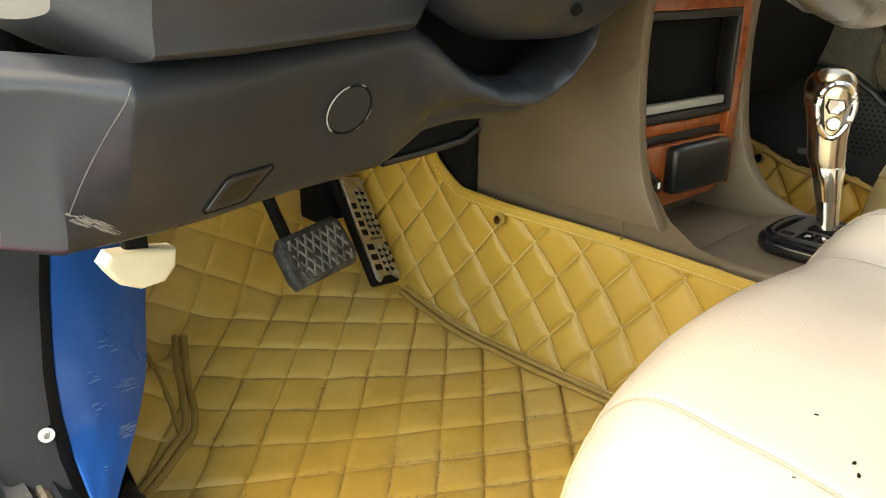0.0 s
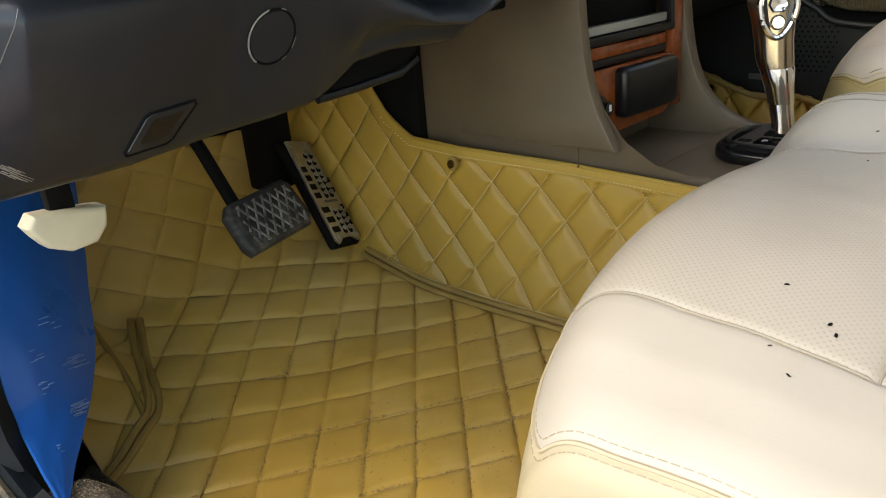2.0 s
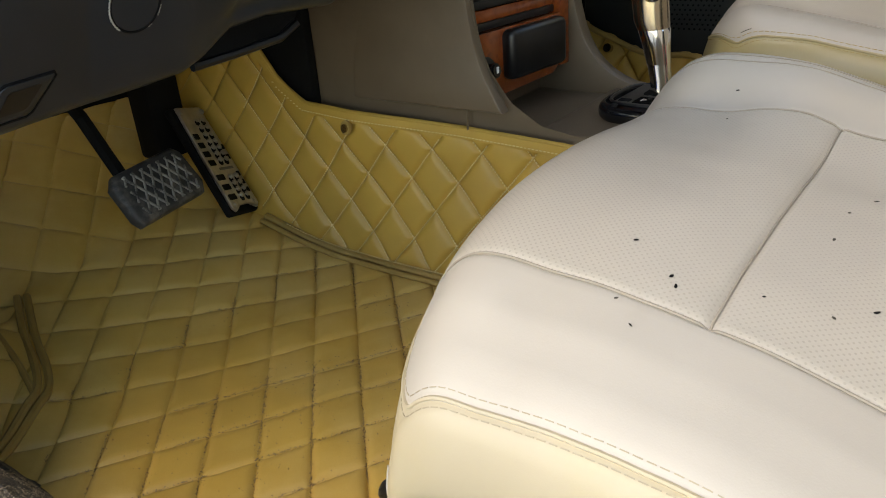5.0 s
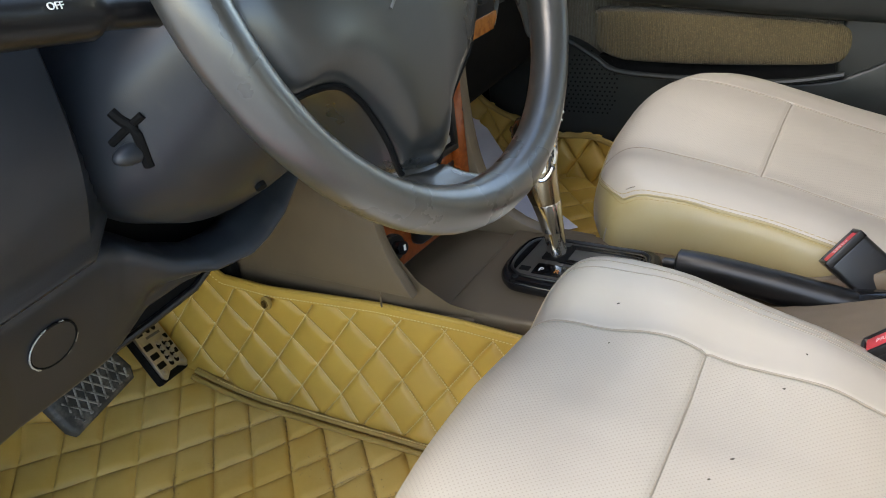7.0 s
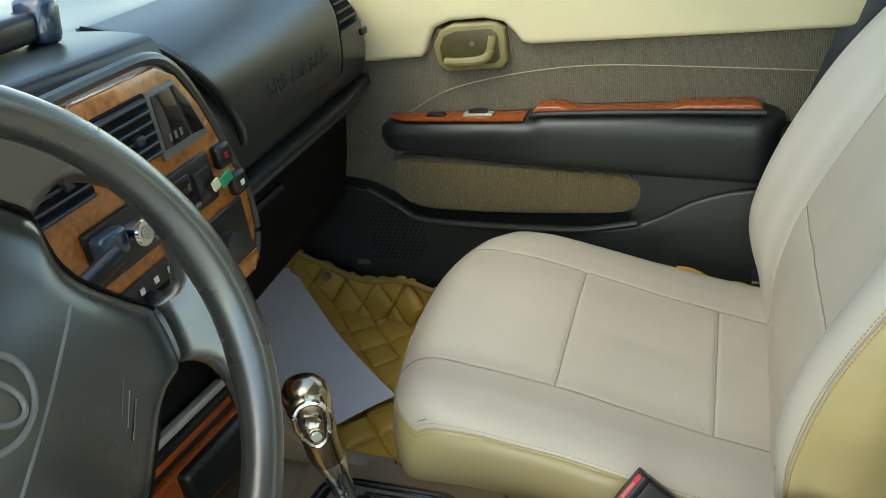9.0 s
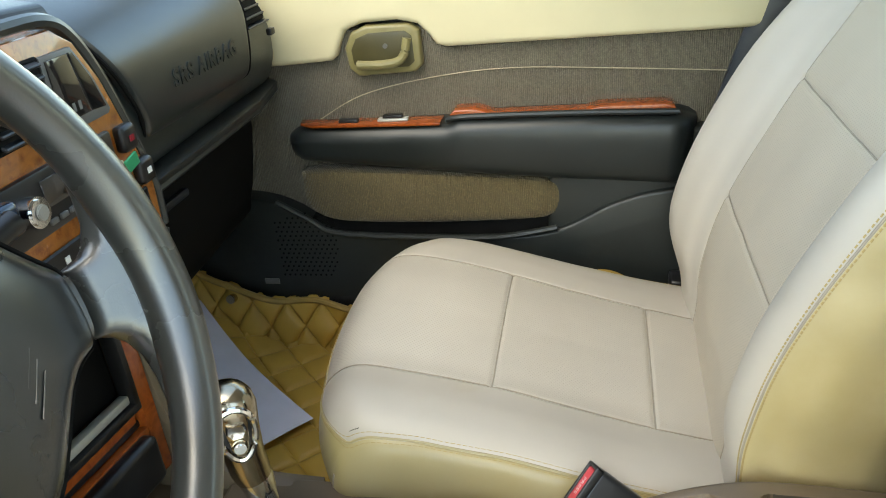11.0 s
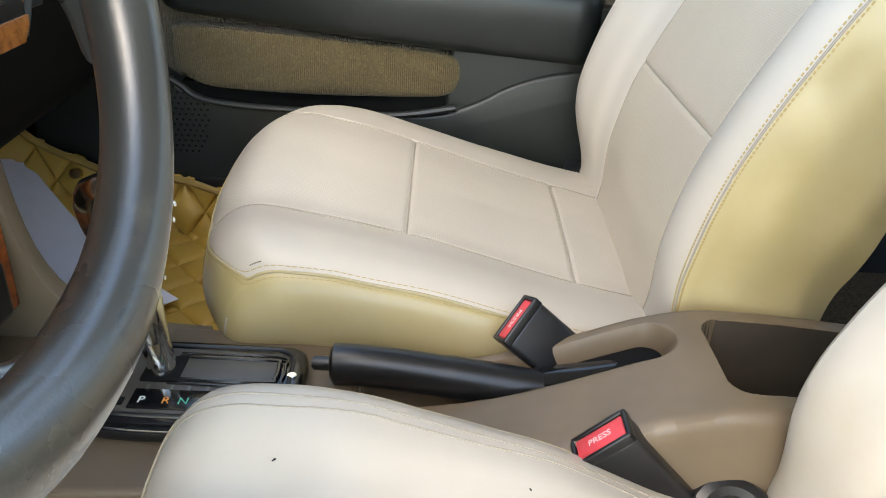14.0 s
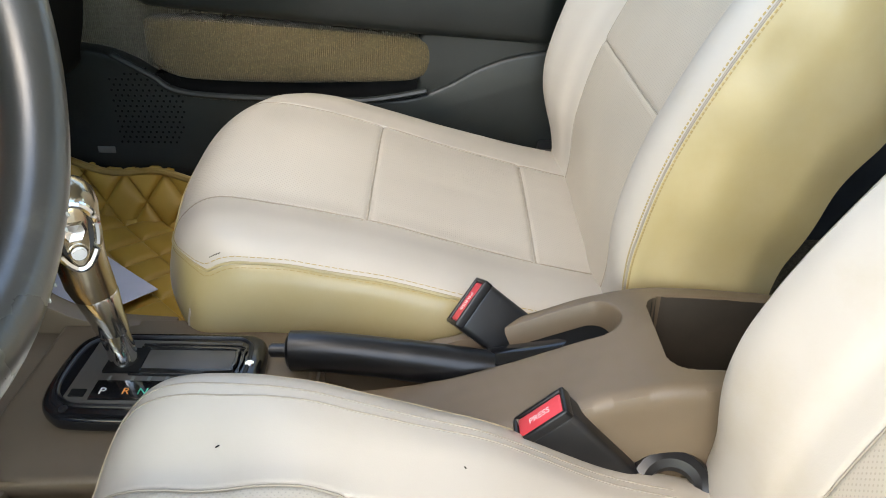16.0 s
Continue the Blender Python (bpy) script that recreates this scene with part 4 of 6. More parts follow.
def dashboard():
    d = thing("dashboard", "dark blue-grey moulded dashboard with burl wood trim", "dashboard")
    # long upper body, driver's side to far door
    def top(y1, zt, yf, zf, ym, zb):
        return [(1.30, 0.79), (1.0, zt + 0.005), (y1, zt), (yf + 0.03, zt - 0.025), (yf, zf), (ym, zb + 0.03), (ym + 0.03, zb), (1.0, zb), (1.30, zb + 0.05)]
    body = along_x([
        (0.372, top(0.86, 0.74, 0.79, 0.66, 0.79, 0.50)),
        (0.41, top(0.86, 0.76, 0.735, 0.62, 0.748, 0.474)),
        (0.47, top(0.86, 0.78, 0.72, 0.60, 0.745, 0.474)),
        (0.62, top(0.86, 0.80, 0.735, 0.60, 0.755, 0.48)),
        (0.68, top(0.90, 0.80, 0.83, 0.62, 0.80, 0.50)),
        (0.93, top(0.90, 0.80, 0.83, 0.62, 0.80, 0.50)),
        (1.00, top(0.83, 0.795, 0.775, 0.66, 0.77, 0.50)),
        (1.27, top(0.83, 0.785, 0.765, 0.66, 0.77, 0.51)),
    ], 60)
    body.normal_update()
    # up-facing faces get the glossier dashtop, to force the sky's sheen there
    for fc in body.faces:
        fc.material_index = 1 if fc.normal.z > 0.5 and fc.calc_center_median().x > 0.45 else 0
    part("upper_panel", body, ["dark", "dashtop"], d)
    def far_prof(k, e):
        return [(1.30, 0.77), (1.0, 0.785 - e), (0.90, 0.775 - e), (0.84 + k, 0.735 - e), (0.808 + k, 0.67), (0.808 + k, 0.60), (0.85 + k, 0.555), (1.0, 0.54), (1.30, 0.56)]
    part("far_panel", along_x([(1.272, far_prof(-0.02, 0)), (1.32, far_prof(-0.012, 0)), (1.66, far_prof(0, 0.005)), (1.80, far_prof(0.002, 0.015)), (1.835, far_prof(0.02, 0.03)), (1.85, far_prof(0.06, 0.05))], 60), "dashtop", d)

    # airbag lid: a raised panel with a shadow gap
    face = spline([(0, 0.838, 0.600), (0, 0.806, 0.607), (0, 0.7945, 0.63), (0, 0.792, 0.67), (0, 0.796, 0.71), (0, 0.818, 0.748), (0, 0.86, 0.772), (0, 0.92, 0.788)], 81)

    def lid(u, v):
        p = sample(face, v)
        x0, x1 = 1.366 - 0.075 * blend(p.z, 0.60, 0.80), 1.672 + 0.02 * blend(p.z, 0.60, 0.80)
        e = min(u, 1 - u) * (x1 - x0)
        sink = 0.012 * max(0.0, 1 - e / 0.010) ** 2 + 0.012 * max(0.0, 1 - v / 0.05) ** 2
        return Vector((x0 + (x1 - x0) * u, p.y + sink - 0.008, p.z))
    lid_ob = part("airbag_lid", skin(lid, 90, 80, 0.012), "dashtop", d)
    rim = [lid(0, 1 - k / 30) for k in range(31)] + [lid(k / 30, 0) for k in range(1, 31)] + [lid(1, k / 30) for k in range(1, 31)]
    part("lid_gap", tube([p + Vector((0, -0.008, 0)) for p in rim], 0.0026, 6), "matte", lid_ob)
    upright = Matrix.Rotation(radians(90), 4, "X")
    lettering("lettering", "SRS AIRBAG", "dashtop", 0.030, Matrix.Translation((1.530, 0.7832, 0.660)) @ upright, lid_ob, 0.0010, 0.0009, 1.18)
    # darker fill paints the relief's shade into the hollow letters
    lettering("letter_fill", "SRS AIRBAG", "doorskin", 0.030, Matrix.Translation((1.530, 0.7826, 0.660)) @ upright, lid_ob, 0.0006, -0.0007, 1.18)
    # lower lip and glove box, set back
    part("lower_lip", along_x([(1.28, [(0.81, 0.560), (0.797, 0.547), (0.81, 0.533), (0.95, 0.50), (0.95, 0.56)]), (1.70, [(0.82, 0.560), (0.803, 0.547), (0.82, 0.533), (0.95, 0.50), (0.95, 0.56)]), (1.83, [(0.84, 0.562), (0.825, 0.549), (0.84, 0.535), (0.98, 0.51), (0.98, 0.56)])], 24), "doorskin", d)
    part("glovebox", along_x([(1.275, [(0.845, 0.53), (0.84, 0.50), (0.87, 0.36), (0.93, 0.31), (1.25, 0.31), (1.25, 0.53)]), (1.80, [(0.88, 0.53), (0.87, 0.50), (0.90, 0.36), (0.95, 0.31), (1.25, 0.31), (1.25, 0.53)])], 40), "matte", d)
    part("latch", box(1.46, 0.848, 0.485, 0.10, 0.008, 0.012, 0.003), "dark", d)
    # side vent at the far end
    ve = part("air_vent", box(1.725, 0.832, 0.700, 0.10, 0.05, 0.080, 0.012, 3, Matrix.Rotation(radians(-26), 4, "X")), "matte", d)
    for k in range(6):
        part("slat", box(1.725, 0.795 + 0.0062 * k, 0.672 + 0.0125 * k, 0.078, 0.016, 0.003, 0.001, 1), "dark", ve)
    part("vent_wheel", box(1.775, 0.793, 0.652, 0.018, 0.01, 0.012, 0.003), "black", d)

    # knee bolster under the column, with its folded corner
    def knee(x):
        zt = table([(0.34, 0.476), (0.40, 0.470), (0.50, 0.474), (0.60, 0.482), (0.645, 0.486), (0.668, 0.474), (0.70, 0.445), (0.735, 0.428), (0.775, 0.424), (0.83, 0.440), (0.875, 0.468), (0.905, 0.505), (0.95, 0.53), (1.0, 0.54)], x)
        zb = table([(0.34, 0.352), (0.47, 0.350), (0.60, 0.354), (0.64, 0.357), (0.66, 0.364), (0.69, 0.384), (0.73, 0.390), (0.80, 0.388), (0.86, 0.405), (0.905, 0.44), (0.95, 0.48), (1.0, 0.50)], x)
        yl = table([(0.335, 0.806), (0.362, 0.768), (0.43, 0.772), (0.55, 0.79), (0.66, 0.79), (0.74, 0.772), (0.80, 0.765), (0.87, 0.775), (0.93, 0.80), (1.0, 0.83)], x)
        yf = table([(0.335, 0.815), (0.402, 0.768), (0.43, 0.772), (0.55, 0.79), (0.66, 0.79), (0.74, 0.772), (0.80, 0.765), (0.87, 0.775), (0.93, 0.80), (1.0, 0.83)], x)
        fold = blend(x, 0.66, 0.74)
        return [Vector((x, yf + 0.10, zt - 0.03)), Vector((x, yf + 0.045, zt + 0.004)), Vector((x, yf + 0.014, zt)), Vector((x, yf, zt - 0.010)), Vector((x, yf + 0.002, zt - 0.03 * (1 - 0.4 * fold))), Vector((x, yl + 0.034, zb + 0.02)), Vector((x, yl + 0.045, zb + 0.002)), Vector((x, yl + 0.07, zb)), Vector((x, yl + 0.12, zb + 0.02))]
    xs = [0.335 + 0.665 * i / 240 for i in range(241)]
    rows = [spline([tuple(p) for p in knee(x)], 40, True) for x in xs]
    panel = loft(rows)
    tree = BVHTree.FromBMesh(panel)

    def on_knee(x, z, lift=0.0003):
        hit = tree.ray_cast(Vector((x, 0.6, z)), Vector((0, 1, 0)))
        return hit[0] - Vector((0, lift, 0)) if hit[0] else Vector((x, 0.80, z))
    kb = part("knee_panel", panel, "dark", d)
    c0 = on_knee(0.587, 0.421, 0.0)
    nk = (on_knee(0.607, 0.421, 0.0) - on_knee(0.567, 0.421, 0.0)).cross(on_knee(0.587, 0.441, 0.0) - on_knee(0.587, 0.401, 0.0)).normalized()
    ax, az = nk.cross(Vector((0, 0, 1))).normalized() * -1, Vector((0, 0, 1))
    az = (az - az.dot(nk) * nk).normalized()
    part("round_cap", disc(c0 - 0.0035 * nk, nk, 0.0212, 0.010, 36, 0.0010), "dark", kb, "round access cap with a chipped rim")
    part("cap_gap", ring(c0 + 0.0012 * nk, nk, 0.0214, 0.0010), "matte", kb)
    for a0, a1, r in ((105, 232, 0.0007), (62, 75, 0.0005), (300, 312, 0.0005), (330, 352, 0.0006)):
        part("chipped_rim", tube([c0 + 0.0016 * nk + (0.0222 + 0.0006 * math.sin(a * 0.9)) * (math.cos(radians(a)) * ax + math.sin(radians(a)) * az) for a in range(a0, a1, 3)], r, 5), "silver", kb, "pale chipped rim")
    quad = [(0.460, 0.3600), (0.478, 0.3845), (0.521, 0.3855), (0.497, 0.3605)]

    def patch(k, lift):
        m = (sum(q[0] for q in quad) / 4, sum(q[1] for q in quad) / 4)
        pts = []
        for (a, b), (c, e) in zip(quad, quad[1:] + quad[:1]):
            for f in (0.08, 0.36, 0.64, 0.92):
                pts.append(on_knee(m[0] + k * (a + (c - a) * f - m[0]), m[1] + k * (b + (e - b) * f - m[1]), lift))
        return pts
    fz = part("fuse_lid", loft([patch(1.0, -0.004), patch(1.0, 0.0012), patch(0.94, 0.0022), patch(0.05, 0.0022)]), "dark", kb)
    part("finger_recess", loft([patch(0.62, 0.0015), patch(0.62, 0.0026), patch(0.05, 0.0027)]), "black", fz)
    part("lid_gap", tube(patch(1.05, 0.0003), 0.0012, 6, True), "matte", kb)
    rnd = random.Random(21)
    for k in range(46):
        f = k / 45
        x, z, ln = 0.366 + 0.026 * f + rnd.uniform(-0.002, 0.002), 0.382 - 0.016 * f + rnd.uniform(-0.003, 0.003), rnd.uniform(0.004, 0.011) * (0.5 + f)
        part("scuff", tube([on_knee(x + q * ln * 0.75, z - q * ln * 0.6) for q in (-0.5, 0, 0.5)], rnd.uniform(0.00015, 0.00035), 4), "silver", kb, "pale scrape in the plastic")
    # thin grey line along the fold, paler than the panel
    part("fold_line", tube([on_knee(0.4015 - 0.036 * f / 20, 0.462 - 0.078 * f / 20, 0.0002) for f in range(21)], 0.0004, 5), "grey", kb, "pale line along the fold in the plastic")
    # added black filler keeps the gap behind the shroud dark
    part("gap_filler", box(0.77, 0.87, 0.485, 0.36, 0.02, 0.17, 0.004), "matte", d)
    # black plate paints the shade inside the opening under the column
    part("column_shade", prism([(0.660, 0.359), (0.680, 0.400), (0.80, 0.400), (0.785, 0.374), (0.760, 0.362)], "y", 0.850, 0.858, 0.001), "matte", d, "black plate for the shade under the column")
    part("lower_duct", tube([(0.655, 0.846, 0.357), (0.70, 0.846, 0.3585), (0.760, 0.846, 0.3625), (0.783, 0.846, 0.3725)], 0.004, 8), "black", d, "black duct edge under the column")
    part("heater_outlet", box(0.963, 1.085, 0.285, 0.016, 0.13, 0.15, 0.003), "matte", d, "black heater duct beside the tunnel")
    # burl wood switch panel on the left
    part("wood_panel", prism([(0.430, 0.514), (0.440, 0.512), (0.505, 0.519), (0.518, 0.524), (0.526, 0.533), (0.53, 0.55), (0.537, 0.585), (0.534, 0.596), (0.526, 0.60), (0.456, 0.60), (0.448, 0.594), (0.436, 0.55), (0.427, 0.520)], "y", 0.7165, 0.76, 0.002, 2), "wood", d, "orange burl wood panel")

    # instrument cluster behind the wheel
    cl = part("gauge_panel", box(0.80, 0.835, 0.70, 0.30, 0.03, 0.13, 0.01), "matte", d)
    for gx in (0.72, 0.80, 0.88):
        g = part("gauge", disc((gx, 0.8185, 0.70), (0, -1, 0), 0.045 if gx != 0.80 else 0.04, 0.004, 40), "black", cl)
        part("gauge_rim", ring((gx, 0.816, 0.70), (0, -1, 0), 0.044, 0.0008), "grey", g)
        part("needle", box(gx + 0.008, 0.8155, 0.69, 0.003, 0.0015, 0.045, 0.0005, 1, Matrix.Rotation(radians(18), 4, "Y")), "ink_red", g, "red needle")
    lettering("lettering", "F", "ink_white", 0.010, Matrix.Translation((0.788, 0.815, 0.728)) @ Matrix.Rotation(radians(90), 4, "X"), cl)
    lettering("lettering", "E", "ink_white", 0.010, Matrix.Translation((0.792, 0.815, 0.675)) @ Matrix.Rotation(radians(90), 4, "X"), cl)
    part("trip_knob", disc((0.775, 0.81, 0.667), (0, -1, 0), 0.006, 0.02, 16, 0.001), "black", cl)
    part("hood", along_x([(0.63, [(0.90, 0.80), (0.80, 0.81), (0.74, 0.785), (0.745, 0.775), (0.83, 0.785), (0.90, 0.77)]), (0.97, [(0.90, 0.80), (0.80, 0.81), (0.74, 0.785), (0.745, 0.775), (0.83, 0.785), (0.90, 0.77)])], 30), "dashtop", d)

    # centre bezel
    bez = part("wood_bezel", prism([(0.965, 0.770), (1.19, 0.768), (1.216, 0.752), (1.24, 0.712), (1.263, 0.65), (1.281, 0.588), (1.278, 0.54), (1.262, 0.512), (1.23, 0.50), (0.985, 0.50), (0.962, 0.55)], "y", 0.742, 0.79, 0.003), "wood", d, "burl wood centre bezel")
    part("bezel_edge", tube(spline([(0.95, 0.752, 0.778), (1.05, 0.752, 0.778), (1.13, 0.752, 0.778), (1.19, 0.75, 0.776), (1.222, 0.75, 0.758), (1.248, 0.75, 0.714), (1.271, 0.75, 0.65), (1.289, 0.75, 0.588), (1.287, 0.75, 0.535), (1.268, 0.75, 0.502)], 70), 0.007, 8), "dashtop", d)

    def hole(x0, x1, z0, z1, mat="matte", name="recess", dep=0.004):
        return part(name, box((x0 + x1) / 2, 0.740, (z0 + z1) / 2, x1 - x0, dep, z1 - z0, 0.0018, 1), mat, bez)
    for x0 in (0.985, 1.082):
        h = hole(x0, x0 + 0.078, 0.688, 0.752, name="air_vent")
        for k in range(6):
            part("slat", box(x0 + 0.039, 0.7375, 0.694 + 0.0105 * k, 0.070, 0.010, 0.0035, 0.001, 1, Matrix.Rotation(radians(18), 4, "X")), "dark", h)
        part("tab", box(x0 + 0.045, 0.733, 0.715, 0.010, 0.010, 0.010, 0.002), "dark", h)
    ck = part("clock", prism([(1.159, 0.750), (1.204, 0.750), (1.222, 0.722), (1.237, 0.684), (1.232, 0.680), (1.159, 0.680)], "y", 0.737, 0.745, 0.0015), "grey", bez)
    part("well", prism([(1.196, 0.746), (1.203, 0.746), (1.219, 0.720), (1.231, 0.688), (1.208, 0.690)], "y", 0.7365, 0.744, 0.0004), "gloss", ck)
    part("display", prism([(1.164, 0.746), (1.194, 0.746), (1.206, 0.690), (1.164, 0.690)], "y", 0.7355, 0.742, 0.0006), "lens", ck)
    for k in range(3):
        part("digit_bar", box(1.174 + 0.009 * k, 0.7352, 0.700, 0.004, 0.0006, 0.008, 0), "grey", ck)
    for (x, z) in ((1.247, 0.650), (1.262, 0.610)):
        sw = part("switch", box(x, 0.738, z, 0.026, 0.014, 0.027, 0.005, 3), "black", bez)
        part("mark", box(x, 0.7305, z, 0.007, 0.001, 0.006, 0), "brick" if z > 0.63 else "ink_white", sw)
    # radio with a round bright knob and a bare circuit stick in its socket
    ra = part("radio", box(1.125, 0.739, 0.638, 0.195, 0.008, 0.056, 0.003), "black", bez)
    part("volume_knob", disc((1.085, 0.729, 0.640), (0, -1, 0), 0.0135, 0.018, 28, 0.002), "chrome", ra)
    part("knob_face", disc((1.085, 0.719, 0.640), (0, -1, 0), 0.007, 0.003, 20, 0.001), "silver", ra)
    part("cassette_door", box(1.045, 0.727, 0.648, 0.035, 0.02, 0.028, 0.006, 3), "navy", ra)
    part("display", box(1.145, 0.7345, 0.645, 0.07, 0.002, 0.025, 0.001), "lens", ra)
    for k in range(6):
        part("button", box(1.112 + 0.014 * k, 0.7345, 0.620, 0.010, 0.004, 0.005, 0.001), "grey", ra)
    part("socket", box(1.200, 0.735, 0.635, 0.026, 0.006, 0.036, 0.002), "black", ra)
    tagged(part("circuit_stick", box(1.2235, 0.722, 0.632, 0.022, 0.0030, 0.013, 0.0006, 1, Matrix.Rotation(radians(-12), 4, "Y")), "green", ra, "bare green circuit board stick"))
    part("stick_plug", box(1.207, 0.724, 0.6325, 0.012, 0.0035, 0.011, 0.0006, 1, Matrix.Rotation(radians(-12), 4, "Y")), "ivory", ra)
    # heater panel
    he = hole(1.0, 1.262, 0.518, 0.592, "black", "heater_panel")
    part("slider_slot", box(1.10, 0.7375, 0.568, 0.14, 0.003, 0.005, 0.001), "matte", he)
    part("slider_slot", box(1.10, 0.7375, 0.543, 0.14, 0.003, 0.005, 0.001), "matte", he)
    for k in range(9):
        part("scale_bar", box(1.05 + 0.009 * k, 0.7375, 0.556, 0.0035, 0.0012, 0.006, 0), "ink_red", he)
    for k in range(5):
        part("pictogram", box(1.05 + 0.022 * k, 0.7375, 0.580, 0.007, 0.0012, 0.007, 0.0005, 1), "ink_white", he)
    for k, z in ((1.08, 0.568), (1.13, 0.543)):
        part("slider", box(k, 0.733, z, 0.012, 0.012, 0.012, 0.002), "dark", he)
    part("fan_knob", disc((1.21, 0.732, 0.556), (0, -1, 0), 0.016, 0.016, 28, 0.002), "dark", he)
    part("wood_strip", prism([(0.985, 0.500), (1.25, 0.500), (1.262, 0.514), (1.262, 0.522), (0.98, 0.522)], "y", 0.736, 0.745, 0.001), "wood", bez)
    # things lying on the dash top
    hol = thing("sunglasses_case", "glossy navy and maroon holder standing on the dashboard", "case")
    part("tray", box(1.165, 0.925, 0.812, 0.14, 0.09, 0.03, 0.008, 3), "black", hol)
    part("lens_cover", box(1.215, 0.895, 0.815, 0.03, 0.05, 0.05, 0.012, 3, Matrix.Rotation(radians(15), 4, "Y")), "navy", hol)
    part("red_flap", box(1.15, 0.95, 0.85, 0.09, 0.03, 0.055, 0.010, 3, Matrix.Rotation(radians(-20), 4, "X")), "brick", hol)
    part("frame", box(1.135, 0.905, 0.83, 0.07, 0.03, 0.03, 0.006, 3), "black", hol)


dashboard()


def kick_panel():
    k = thing("kick_panel", "blue film covered kick panel beside the pedals", "kick panel", kind="structure")

    near = spline([(0.3607, 0.8233, 0.1225), (0.3648, 0.8640, 0.1400), (0.371, 0.912, 0.155), (0.374, 0.930, 0.180), (0.382, 0.955, 0.212), (0.402, 1.000, 0.262), (0.428, 1.048, 0.320), (0.455, 1.095, 0.375)], 60)
    deep = spline([(0.3625, 0.8242, 0.1225), (0.3860, 0.8637, 0.1255), (0.4109, 0.9024, 0.1280), (0.446, 0.955, 0.137), (0.470, 0.987, 0.162), (0.488, 1.020, 0.194), (0.510, 1.058, 0.232), (0.532, 1.095, 0.290)], 60)
    post = spline([(0.377, 0.875, 0.088), (0.374, 0.895, 0.122), (0.371, 0.912, 0.155), (0.374, 0.930, 0.180), (0.382, 0.955, 0.212), (0.402, 1.000, 0.262), (0.428, 1.048, 0.320), (0.455, 1.095, 0.375)], 60)
    face = Vector((0.52, -0.72, 0.457))

    def film(u, v):
        a, b = sample(near, v), sample(deep, v)
        swell = 0.22 * (b - a).length * u * (1 - u)
        return a.lerp(b, u) + face * (swell + 0.0012 * noise.noise((u * 4, v * 9, 3)))
    part("film", skin(film, 24, 40, 0.004), "blue", k, "glossy blue film with white scrapes")
    rnd = random.Random(6)
    for v0, u0, n, size in ((0.36, 0.86, 16, 1.0), (0.50, 0.74, 9, 1.0), (0.52, 0.30, 5, 0.5), (0.42, 0.40, 6, 0.4), (0.22, 0.6, 3, 0.5), (0.60, 0.5, 4, 0.5)):
        for q in range(n):
            u, v, ln = u0 + rnd.uniform(-0.08, 0.08), v0 + rnd.uniform(-0.02, 0.02), rnd.uniform(0.03, 0.10) * size
            part("scrape", tube([film(min(0.98, max(0.02, u + ln * f)), v + 0.10 * ln * f) + 0.0009 * face for f in (-1, -0.5, 0, 0.5, 1)], rnd.uniform(0.0002, 0.0005), 4), "scrape", k, "pale scrape in the film")
    rings = []
    for v in (0.0, 0.14, 0.28, 0.42, 0.57, 0.71, 0.86, 1.0):
        p = sample(post, v)
        rings.append([Vector((0.300, p.y + 0.030, p.z)), Vector((0.318, p.y + 0.008, p.z)), Vector((p.x - 0.014, p.y - 0.012, p.z)), Vector((p.x - 0.004, p.y - 0.004, p.z)), Vector((p.x + 0.010, p.y + 0.022, p.z)), Vector((p.x + 0.012, 1.20, p.z)), Vector((0.30, 1.20, p.z))])
    base = [Vector((q.x, q.y - 0.02 if q.y < 1 else q.y, 0.03)) for q in rings[0]]
    part("post_trim", loft([base] + rings), "posttrim", k)
    scr = part("screw", disc((0.354, 0.9105, 0.174), (-0.35, -1, 0.2), 0.0062, 0.012, 24, 0.003), "chrome", k, "bright plated screw")
    part("screw_slot", disc((0.3525, 0.9050, 0.1752), (-0.35, -1, 0.2), 0.0022, 0.003, 8), "grey", scr)
    part("inner_wall", box(0.405, 1.2, 0.25, 0.03, 0.34, 0.56, 0.01), "matte", k)
    v = thing("lever_tag", "cream plastic release lever under the dashboard", "lever")
    part("grip", prism([(0.411, 0.308), (0.418, 0.3165), (0.440, 0.3145), (0.471, 0.309), (0.4685, 0.294), (0.458, 0.283), (0.438, 0.282), (0.422, 0.290), (0.416, 0.299)], "y", 0.888, 0.912, 0.004, 3), "ivory", v)
    part("stem", box(0.442, 0.903, 0.335, 0.020, 0.012, 0.055, 0.003), "matte", v)


kick_panel()


